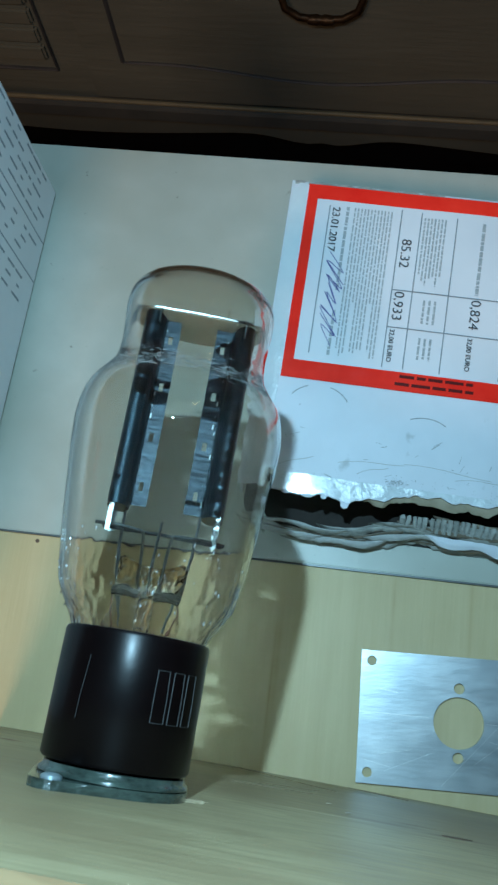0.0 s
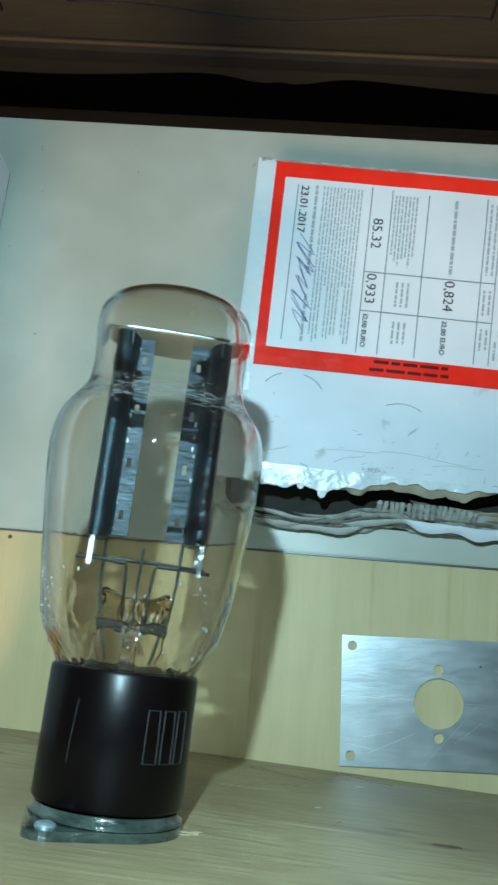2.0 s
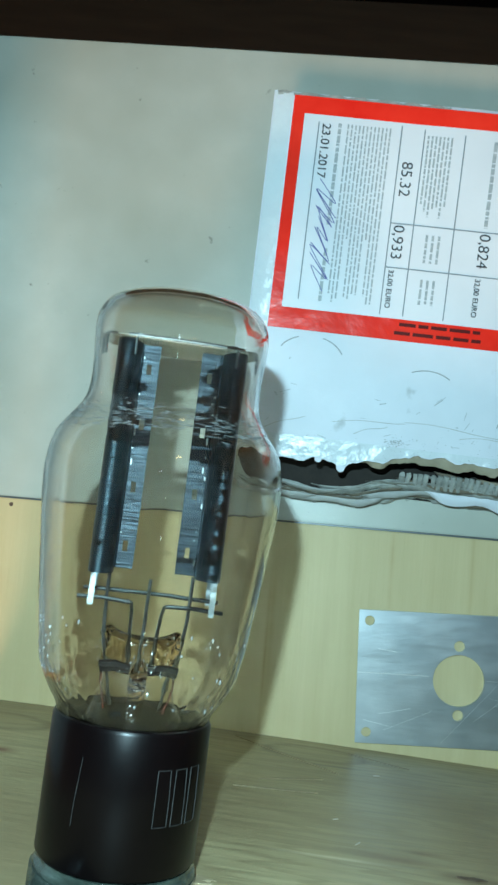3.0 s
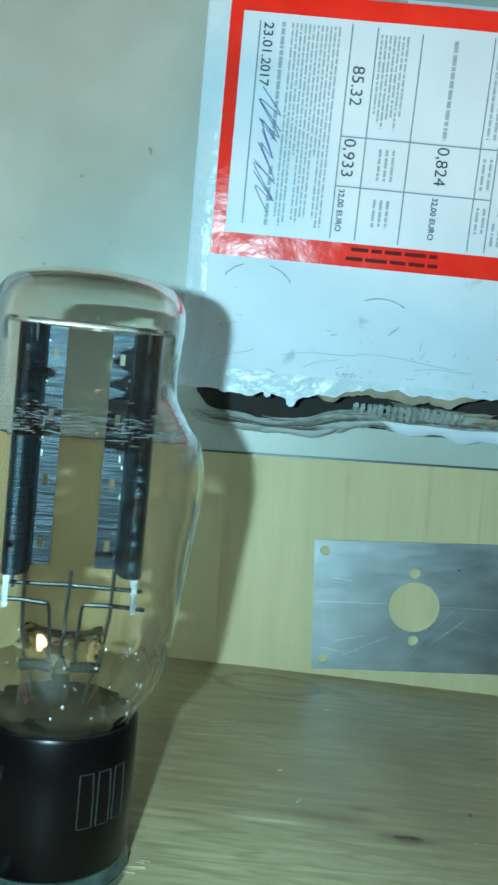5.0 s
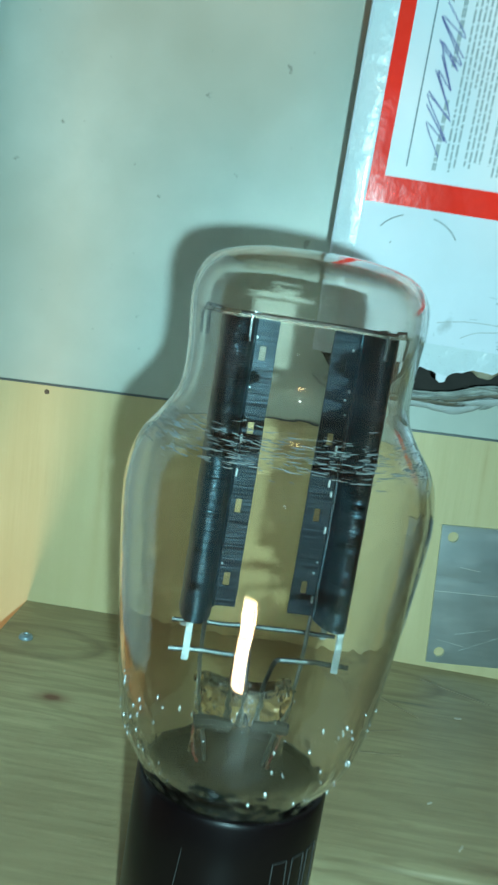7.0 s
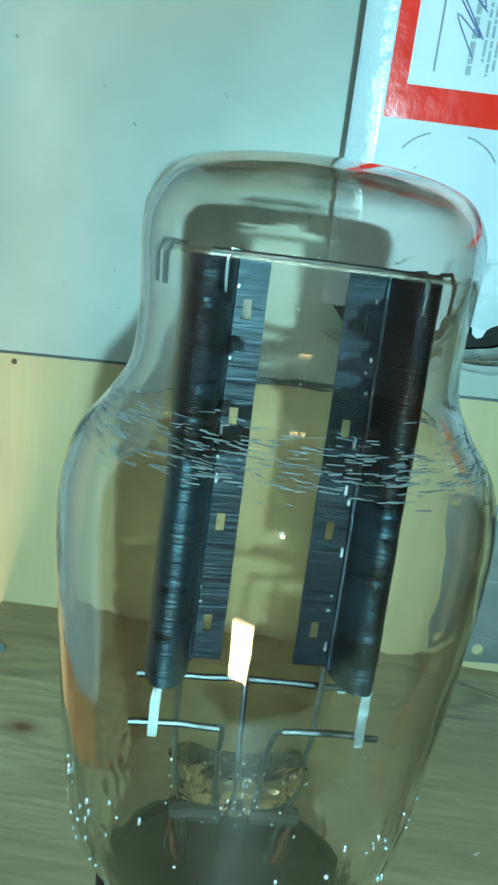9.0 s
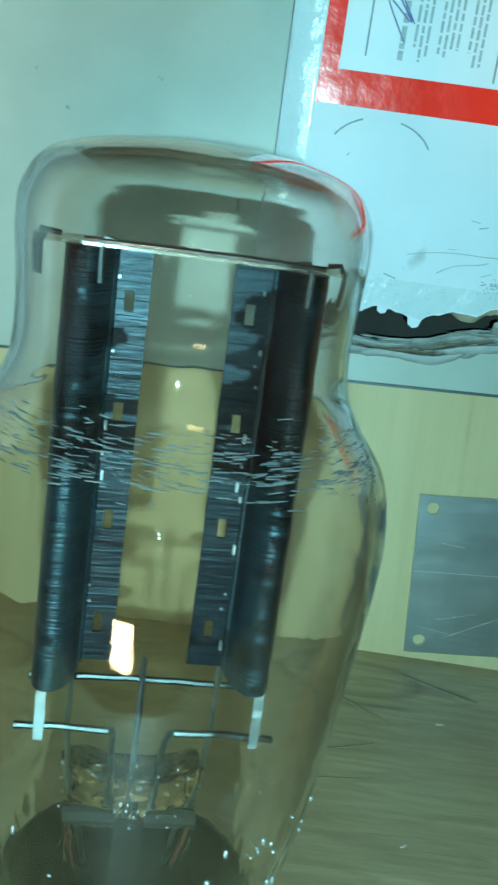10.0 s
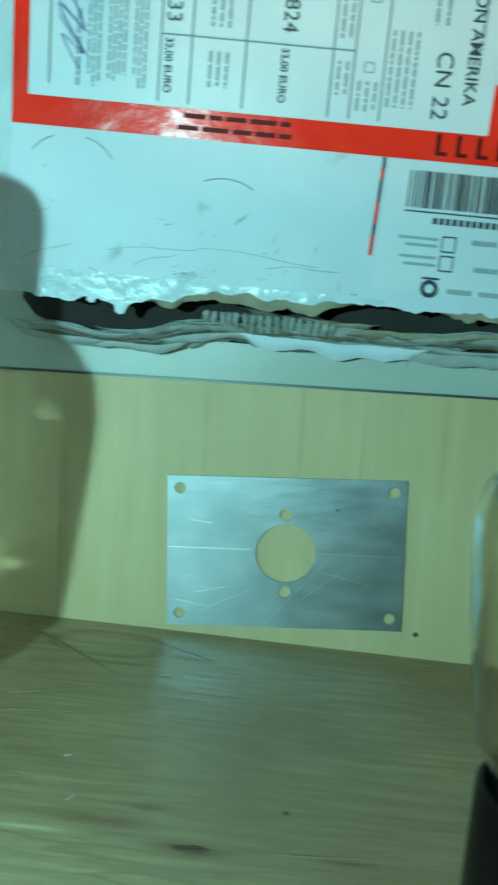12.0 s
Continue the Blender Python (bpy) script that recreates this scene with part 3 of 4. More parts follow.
def crush_low(x):
    """Outer line of the crushed wall on the sheet."""
    return 0.0920 + 0.0052 * ease(x, -0.008, 0.014) + 0.0050 * (1 - ease(x, -0.056, -0.046)) + 0.0010 * noise.noise((x * 40, 8.1, 0))


def crush_high(x):
    """Where the crushed wall meets the slab painted as the dark hollow."""
    return 0.0995 - 0.0022 * math.exp(-((x + 0.020) / 0.010) ** 2) + 0.0030 * ease(x, -0.012, 0.006) + 0.0015 * ease(x, 0.055, 0.10) + 0.0010 * noise.noise((x * 35, 2.7, 0))


def strand(x0, x1, u, wide, seed, z, thick=0.0003, rough=0.0005):
    """A long torn strip of paper in the crushed wall, at the share u between its two lines."""
    n = max(8, int((x1 - x0) / 0.0014))
    bm = bmesh.new()
    g = []
    for i in range(n + 1):
        x = x0 + (x1 - x0) * i / n
        end = min(1, 8 * i / n, 8 * (n - i) / n)
        y = crush_low(x) + (crush_high(x) - crush_low(x)) * u + 0.0009 * noise.noise((x * 70, seed, 0)) + 0.0003 * noise.noise((x * 320, seed, 5))
        w = wide * end * (1 + 0.5 * noise.noise((x * 90, seed, 9))) + rough * noise.noise((x * 500, seed, 2))
        zz = max(TOP + 0.0006, z + 0.0012 * noise.noise((x * 60, 3.3, seed)))
        g.append([bm.verts.new((x, y - w * q, zz + 0.0016 * (0.5 - abs(q - 0.5)) - 0.0012 * q)) for q in (0, 0.33, 0.67, 1)])
    for i in range(n):
        for k in range(3):
            bm.faces.new((g[i][k], g[i + 1][k], g[i + 1][k + 1], g[i][k + 1]))
    r = bmesh.ops.extrude_face_region(bm, geom=list(bm.faces))
    bmesh.ops.translate(bm, vec=(0, 0, -thick), verts=[v for v in r["geom"] if isinstance(v, bmesh.types.BMVert)])
    return bm


# flat slab on the sheet, painted black as the torn edge's shade
part("hollow_shade", prism(bmesh.new(), [(-0.0505, 0.1040), (-0.0462, 0.0992), (-0.0380, 0.0962), (0.1600, 0.0972), (0.1720, 0.1040), (0.1720, 0.1198), (-0.0505, 0.1198)], TOP, TOP + 0.0016), PARCEL_SHADE, parcel, "near-black slab painted as the shade in the torn edge")
rng = random.Random(31)
for k in range(64):
    u = rng.uniform(0.02, 1.0)
    x0 = rng.uniform(-0.055, 0.140)
    tone = rng.choice((GREY_PULP, GREY_PULP, PAPER_TORN, BROWN_CARD))
    part("torn_layer", strand(x0, min(0.174, x0 + rng.uniform(0.020, 0.075)), u, rng.uniform(0.0007, 0.0017), k + 1, 0.0030 + 0.0105 * u + rng.uniform(-0.001, 0.001)), tone, parcel, smooth=True)
# ragged bank of pulp and ply behind the flutes
for k in range(26):
    u = rng.uniform(1.0, 1.75)
    x0 = rng.uniform(-0.004, 0.140)
    part("torn_layer", strand(x0, min(0.174, x0 + rng.uniform(0.018, 0.050)), u, rng.uniform(0.0012, 0.0024), 200 + k, 0.0105 + 0.0025 * u, 0.0003, 0.0007), rng.choice((GREY_PULP, BROWN_CARD, BROWN_CARD, TAN_PLY)), parcel, smooth=True)
# pale paper flaps curling out of the foot of the wall
for k, (x0, x1, u, wide, tone) in enumerate(((-0.054, -0.022, 0.30, 0.0020, PAPER_TORN), (-0.036, 0.006, 0.18, 0.0022, PAPER_TORN), (-0.050, -0.012, 0.72, 0.0012, PAPER_TORN), (-0.006, 0.030, 0.42, 0.0022, PAPER_TORN),
                                             (0.018, 0.078, 0.46, 0.0040, CARD), (0.030, 0.074, 0.08, 0.0016, BROWN_CARD), (0.064, 0.118, 0.40, 0.0034, PAPER_TORN), (0.100, 0.172, 0.42, 0.0036, PAPER_TORN))):
    part("torn_layer", strand(x0, x1, u, wide, 90 + k, 0.0085 + 0.006 * u, 0.0003, 0.0003), tone, parcel, smooth=True)
# tan inner ply that peels from under the lid
for k, (x0, x1, drop) in enumerate(((-0.008, 0.020, 0.0022), (0.004, 0.052, 0.0036), (0.074, 0.125, 0.0024), (0.110, 0.172, 0.0034))):
    bm = bmesh.new()
    g = []
    for i in range(31):
        x = x0 + (x1 - x0) * i / 30
        y = BY0 + torn(x)
        d = drop * min(1, 5 * i / 30, 5 * (30 - i) / 30) * (0.8 + 0.5 * noise.noise((x * 160, k, 1)))
        g.append([bm.verts.new((x, y + 0.0010 - (d + 0.0010) * q, lid(x, y, -0.0012) - 0.0016 * q * q)) for q in (0, 0.5, 1)])
    for i in range(30):
        for q in range(2):
            bm.faces.new((g[i][q], g[i + 1][q], g[i + 1][q + 1], g[i][q + 1]))
    r = bmesh.ops.extrude_face_region(bm, geom=list(bm.faces))
    bmesh.ops.translate(bm, vec=(0, 0, -0.0004), verts=[v for v in r["geom"] if isinstance(v, bmesh.types.BMVert)])
    part("peeled_ply", bm, TAN_PLY, parcel, "tan peeled cardboard ply", True)
# small white tabs of the lid's paper over the hollow
for x, w, d in ((-0.0235, 0.0016, 0.0016), (-0.0150, 0.0020, 0.0022), (-0.0385, 0.0024, 0.0012), (-0.0300, 0.0030, 0.0010)):
    y = BY0 + torn(x)
    b = prism(bmesh.new(), [(x - w, y + 0.001), (x - w * 0.8, y - d * 0.6), (x - w * 0.2, y - d), (x + w * 0.5, y - d * 0.8), (x + w, y + 0.001)][::-1], lid(x, y, -0.0006), lid(x, y, -0.0001))
    part("paper_tab", b, CARD, parcel)
# the exposed flutes of the corrugated board
rng = random.Random(5)
for k in range(17):
    x = 0.0085 + 0.0024 * k + rng.uniform(-0.0003, 0.0003)
    b = bmesh.new()
    y, z = 0.1030 + 0.0008 * noise.noise((x * 60, 0, 0)), 0.0135 + 0.0012 * noise.noise((x * 80, 3, 0))
    tall = 0.50 + 0.45 * math.sin(math.pi * (k + 0.5) / 17)
    rod(b, [(x, y + 0.0036 * tall, z + 0.0030 * tall), (x + rng.uniform(-0.0003, 0.0003), y + 0.0012, z + 0.0020), (x + rng.uniform(-0.0004, 0.0004), y - 0.0016 * tall, z - 0.001 * tall)], rng.uniform(0.0009, 0.0012), 8, 0.7)
    part("flute", b, GREY_PULP, parcel, smooth=True)
# dark scuffed corner and rim of the lid
b = bmesh.new()
rod(b, [(BX0 + 0.0015 + 0.0025 * i, BY1 - 0.0012 + 0.0004 * math.sin(i * 1.7), lid(BX0 + 0.003 + 0.0025 * i, BY1 - 0.003) - 0.0012 + 0.0003 * math.sin(i * 2.3)) for i in range(26)], 0.0011, 6)
part("frayed_rim", b, GREY_PULP, parcel, "frayed grey corner edge")

# red tape frame round the label
tape = part("tape_frame", patch(patch(patch(patch(bmesh.new(), -0.0477, 0.165, 0.1516, 0.1592, 0.0006), -0.0477, 0.165, 0.2288, 0.2352, 0.0006), -0.0477, -0.0434, 0.1590, 0.2290, 0.0007), 0.0816, 0.165, 0.1588, 0.1720, 0.0007),
            RED, parcel, "glossy wrinkled red tape", True)
label = part("label", patch(bmesh.new(), -0.0442, 0.0816, 0.1586, 0.2294, 0.0003), PAPER, parcel, "printed white customs label", True)
side_label = part("side_label", patch(bmesh.new(), 0.0562, 0.160, 0.1165, 0.1514, 0.0004), PAPER, parcel, "white address label with barcode", True)
rng = random.Random(3)


def strip(bm, x0, x1, y0, y1, h=0.0009):
    nx, ny = max(1, int(abs(x1 - x0) / 0.004)), max(1, int(abs(y1 - y0) / 0.004))
    g = [[bm.verts.new((x0 + (x1 - x0) * i / nx, y0 + (y1 - y0) * j / ny, lid(x0 + (x1 - x0) * i / nx, y0 + (y1 - y0) * j / ny, h))) for j in range(ny + 1)] for i in range(nx + 1)]
    for i in range(nx):
        for j in range(ny):
            bm.faces.new((g[i][j], g[i + 1][j], g[i + 1][j + 1], g[i][j + 1]))


# ruled lines of the form
for x, y0, y1 in ((-0.0378, 0.1625, 0.2262), (-0.0080, 0.1603, 0.2275), (0.0003, 0.1603, 0.2270), (0.0148, 0.1603, 0.2262), (0.0380, 0.1603, 0.2270), (0.0437, 0.1603, 0.2270), (0.0518, 0.1603, 0.2270)):
    bm = bmesh.new()
    strip(bm, x - 0.00022, x + 0.00022, y0, y1)
    part("ruled_line", bm, LINE_INK, label)
for y, x0, x1 in ((0.1930, -0.0080, 0.0436), (0.1772, -0.0080, 0.0436)):
    bm = bmesh.new()
    strip(bm, x0, x1, y - 0.0002, y + 0.0002, 0.00095)
    part("ruled_line", bm, LINE_INK, label)
for x, y in ((0.0478, 0.1735), (0.0478, 0.1905), (0.0478, 0.2070)):
    bm = bmesh.new()
    for a in (0, 1):
        strip(bm, x - 0.0013, x + 0.0013, y - 0.0013 + 0.0024 * a, y - 0.0011 + 0.0024 * a)
        strip(bm, x - 0.0013 + 0.0024 * a, x - 0.0011 + 0.0024 * a, y - 0.0013, y + 0.0013)
    part("tick_box", bm, LINE_INK, label)
# small print that cannot be read: word-long bars in columns
bm = bmesh.new()


def column(x, y1, y0, w=0.0009):
    y = y1
    while y > y0:
        L = min(rng.uniform(0.0008, 0.0036), y - y0)
        strip(bm, x - w / 2, x + w / 2, y - L, y, 0.0009)
        y -= L + rng.uniform(0.0003, 0.0006)


column(-0.0302, 0.2262, 0.1900, 0.0012)
column(-0.0300, 0.1815, 0.1625, 0.0012)
for k in range(12):
    column(-0.0272 + 0.00138 * k, 0.2262, 0.1625 + (0.022 if k % 5 == 3 else 0) + rng.uniform(0, 0.005), 0.00062)
for k in range(7):
    column(0.0018 + 0.00140 * k, 0.2250, 0.1960 + rng.uniform(0, 0.006), 0.0007)
for k in range(3):
    column(0.0055 + 0.0022 * k, 0.1900, 0.1800)
    column(0.0055 + 0.0022 * k, 0.1740, 0.1650)
column(0.0258, 0.2250, 0.1945, 0.0013)
for k in range(2):
    column(0.0398 + 0.0022 * k, 0.2250, 0.1960)
    column(0.0398 + 0.0022 * k, 0.1900, 0.1800)
    column(0.0398 + 0.0022 * k, 0.1745, 0.1660)
for k in range(3):
    column(0.0456 + 0.0022 * k, 0.2250, 0.2100)
    column(0.0456 + 0.0022 * k, 0.2035, 0.1940)
    column(0.0456 + 0.0022 * k, 0.1700, 0.1625)
for k in range(4):
    column(0.0535 + 0.0021 * k, 0.1830, 0.1640)
    column(0.0535 + 0.0021 * k, 0.2240, 0.2020)
column(0.0640, 0.2200, 0.1850, 0.0010)
column(0.0668, 0.2200, 0.1850, 0.0010)
column(0.0765, 0.2200, 0.1800, 0.0010)
part("small_print", bm, GREY_INK, label)


def lettering(text, x, y, size, parent, material, turn=-90, h=0.0010, bold=0.0):
    """Letters of the built-in font laid on the parcel, starting at (x, y)."""
    cu = bpy.data.curves.new("lettering", "FONT")
    cu.body, cu.size, cu.offset = text, size, bold
    tmp = bpy.data.objects.new("lettering", cu)
    me = bpy.data.meshes.new_from_object(tmp)
    bpy.data.objects.remove(tmp)
    bpy.data.curves.remove(cu)
    m = pose(x, y, 0, 0, 0, turn)
    for v in me.vertices:
        p = m @ v.co
        v.co = (p.x, p.y, lid(p.x, p.y, h))
    me.materials.clear()
    me.materials.append(material)
    ob = new("lettering", me)
    ob.parent = parent
    return ob


lettering("23.01.2017", -0.0364, 0.2258, 0.0044, label, INK, bold=0.00004)
lettering("85.32", -0.0064, 0.2150, 0.0056, label, INK)
lettering("0,933", -0.0066, 0.1925, 0.0056, label, INK)
lettering("32,00 EURO", -0.0066, 0.1764, 0.0027, label, INK, bold=0.00004)
lettering("0,824", 0.0242, 0.1925, 0.0056, label, INK)
lettering("32,00 EURO", 0.0244, 0.1764, 0.0027, label, INK, bold=0.00004)
lettering("CN 22", 0.0655, 0.1790, 0.0062, label, INK)
lettering("VON AMERIKA", 0.0735, 0.1965, 0.0046, label, INK, bold=0.00005)
# pen scribble
b = bmesh.new()
pts = [(-0.0350 + 0.0062 * (k % 2) + 0.0010 * math.sin(k * 2.7), 0.2060 - 0.00135 * k - 0.0085 * (k % 2) + 0.0016 * math.sin(k * 1.9)) for k in range(24)]
pts = smooth_profile(pts, 5)
rod(b, [(x, y, lid(x, y, 0.0010)) for x, y in pts], 0.00015, 5)
part("pen_scribble", b, PEN, label, "blue violet handwritten scribble")
# unreadable print on the tape
for y, x0, x1 in ((0.1573, -0.0005, 0.0285), (0.1542, -0.0020, 0.0290)):
    x = x0
    while x < x1:
        L = rng.uniform(0.003, 0.008)
        bm = bmesh.new()
        strip(bm, x, min(x1, x + L), y - 0.0006, y + 0.0006, 0.0011)
        part("tape_print", bm, DARK_RED, tape)
        x += L + 0.001
for x in (0.0680, 0.0735, 0.0790, 0.0845, 0.0900):
    bm = bmesh.new()
    strip(bm, x, x + 0.0012, 0.1530, 0.1585, 0.0012)
    strip(bm, x, x + 0.0032, 0.1530, 0.1540, 0.00125)
    part("tape_print", bm, DARK_RED, tape)
# barcode, boxes and print of the second label
bm = bmesh.new()
x = 0.0622
while x < 0.130:
    w = rng.choice((0.0002, 0.0003, 0.0005, 0.0007))
    strip(bm, x, x + w, 0.1392, 0.1488, 0.0011)
    x += w + rng.choice((0.0002, 0.0003, 0.0006))
strip(bm, 0.0620, 0.131, 0.1380, 0.1384, 0.0011)
x = 0.070
while x < 0.12:
    strip(bm, x, x + 0.0012, 0.1352, 0.1369, 0.0011)
    x += 0.0018
for y in (0.1300, 0.1248):
    for a in (0, 1):
        strip(bm, 0.0735, 0.0772, y - 0.0021 + 0.0040 * a, y - 0.0017 + 0.0040 * a, 0.0011)
        strip(bm, 0.0733 + 0.0036 * a, 0.0736 + 0.0036 * a, y - 0.0021, y + 0.0021, 0.0011)
strip(bm, 0.0692, 0.0740, 0.1203, 0.1209, 0.0011)
part("barcode", bm, INK, side_label)
b = bmesh.new()
rod(b, [(0.0716 + 0.0019 * math.cos(a), 0.1178 + 0.0019 * math.sin(a), lid(0.0716, 0.1178, 0.0011)) for a in [2 * math.pi * k / 20 for k in range(21)]], 0.0006, 6, 1)
part("round_emblem", b, INK, side_label)
bm = bmesh.new()
for y in (0.1312, 0.1294, 0.1262, 0.1242):
    strip(bm, 0.0610 + rng.uniform(0, 0.003), 0.0722, y - 0.0004, y + 0.0004, 0.0011)
for y, x0 in ((0.1312, 0.0815), (0.1240, 0.0830), (0.1175, 0.0765)):
    for k in range(5):
        strip(bm, x0 + 0.009 * k, x0 + 0.009 * k + 0.007, y - 0.0007, y + 0.0007, 0.0011)
part("small_print", bm, GREY_INK, side_label)
# red and black tear strip
for k in range(9):
    b = bmesh.new()
    y1 = 0.1514 - 0.0029 * k
    strip(b, 0.0544 - 0.0001 * k, 0.0552 - 0.0001 * k, y1 - 0.0029, y1, 0.0010)
    part("tear_strip", b, RED if k % 3 == 1 or k in (5, 8) else INK, parcel)
# curved scuffs and pale creases on the lid
for cx, cy, r, a0, a1 in ((-0.0300, 0.1405, 0.0115, 25, 75), (-0.0320, 0.1405, 0.0115, 110, 150), (0.0120, 0.1320, 0.0125, 50, 118)):
    b = bmesh.new()
    rod(b, [(cx + r * math.cos(radians(a)), cy + r * 0.8 * math.sin(radians(a)), lid(cx + r * math.cos(radians(a)), cy + r * 0.8 * math.sin(radians(a)), 0.0001)) for a in np.linspace(a0, a1, 16)], 0.00022, 5)
    part("scuff", b, GREY_INK, parcel)
for k in range(34):
    b = bmesh.new()
    x, y, a, L = rng.uniform(-0.047, 0.05), 0.1125 + 0.030 * rng.random() ** 1.6, rng.gauss(0.5, 0.7), rng.uniform(0.0006, 0.0042)
    rod(b, [(x + L * s * math.cos(a), y + L * s * math.sin(a), lid(x + L * s * math.cos(a), y + L * s * math.sin(a), 0.00002)) for s in np.linspace(0, 1, 8)], 0.00009 + 0.00008 * (k % 3 == 0), 5)
    part("scuff", b, GREY_INK, parcel)

# long soft creases, grime specks along the tear and one smudge
for x0, y0, x1, y1 in ((-0.045, 0.1150, -0.030, 0.1215), (-0.020, 0.1200, 0.006, 0.1228), (0.006, 0.1228, 0.040, 0.1212), (-0.012, 0.1165, 0.000, 0.1210), (0.026, 0.1190, 0.046, 0.1205)):
    b = bmesh.new()
    rod(b, [(x0 + (x1 - x0) * q, y0 + (y1 - y0) * q + 0.0006 * math.sin(5 * q), lid(x0 + (x1 - x0) * q, y0 + (y1 - y0) * q, 0.00001)) for q in np.linspace(0, 1, 14)], 0.00012, 5)
    part("crease", b, PAPER_TORN, parcel)
bm = bmesh.new()
for k in range(150):
    x = rng.uniform(-0.050, 0.052)
    y = BY0 + torn(x) + 0.0008 + abs(rng.gauss(0, 0.0042))
    w, e = rng.uniform(0.00010, 0.00040), rng.uniform(0.00008, 0.00022)
    strip(bm, x, x + w, y, y + e, 0.00055)
for k in range(60):
    x, y = rng.gauss(0.0035, 0.0022), rng.gauss(0.1148, 0.0009)
    strip(bm, x, x + rng.uniform(0.0002, 0.0008), y, y + rng.uniform(0.0001, 0.0003), 0.00055)
tagged(part("grime", bm, GREY_INK, parcel, "dark grime specks along the torn edge"), kind="stuff")

part("clear_tape", patch(bmesh.new(), BX0 + 0.0006, -0.0482, 0.1090, 0.2362, 0.0003), CLEAR_TAPE, parcel, "clear glossy parcel tape", True)
part("clear_tape", patch(bmesh.new(), -0.0480, 0.060, 0.1085, 0.1135, 0.0002, 60, lambda x: torn(x) - 0.0036), CLEAR_TAPE, parcel, "clear glossy parcel tape", True)

# ---- printed carton at the table's end ----
carton = anchor("printed_carton", "white printed cardboard carton standing on the grey sheet", "carton", pose(-0.1700, 0.2440, TOP, 0, 0, 0.6))
part("body", block(bmesh.new(), -0.09, 0, -0.25, 0, 0, 0.155, 0.0055, segments=3), CARTON, carton)
bm = bmesh.new()
rng = random.Random(9)
for k in range(13):
    y = -0.008 - 0.0050 * k
    if k in (5, 9):
        block(bm, -0.0001, 0.00012, y - 0.0003, y + 0.0003, 0.006, 0.150)
        continue
    z = 0.010 + rng.uniform(0, 0.02)
    while z < 0.150:
        L = rng.uniform(0.003, 0.012)
        block(bm, -0.0001, 0.00012, y - 0.0005, y + 0.0005, z, z + L)
        z += L + rng.uniform(0.0012, 0.010)
part("small_print", bm, LINE_INK, carton)


# ---- radio tubes ----
def glass_piece(name, bm, chosen, parent, label):
    """Some faces of a closed glass shell as a mesh of their own, shaded as in the whole."""
    faces = [[v.index for v in f.verts] for f, k in zip(bm.faces, chosen) if k]
    used = sorted({i for f in faces for i in f})
    at = {i: n for n, i in enumerate(used)}
    verts = list(bm.verts)
    me = bpy.data.meshes.new(name)
    me.from_pydata([verts[i].co for i in used], [], [[at[i] for i in f] for f in faces])
    me.shade_smooth()
    me.normals_split_custom_set_from_vertices([verts[i].normal for i in used])
    me.materials.append(BULB)
    ob = new(name, me)
    ob.parent = parent
    return tagged(ob, label)


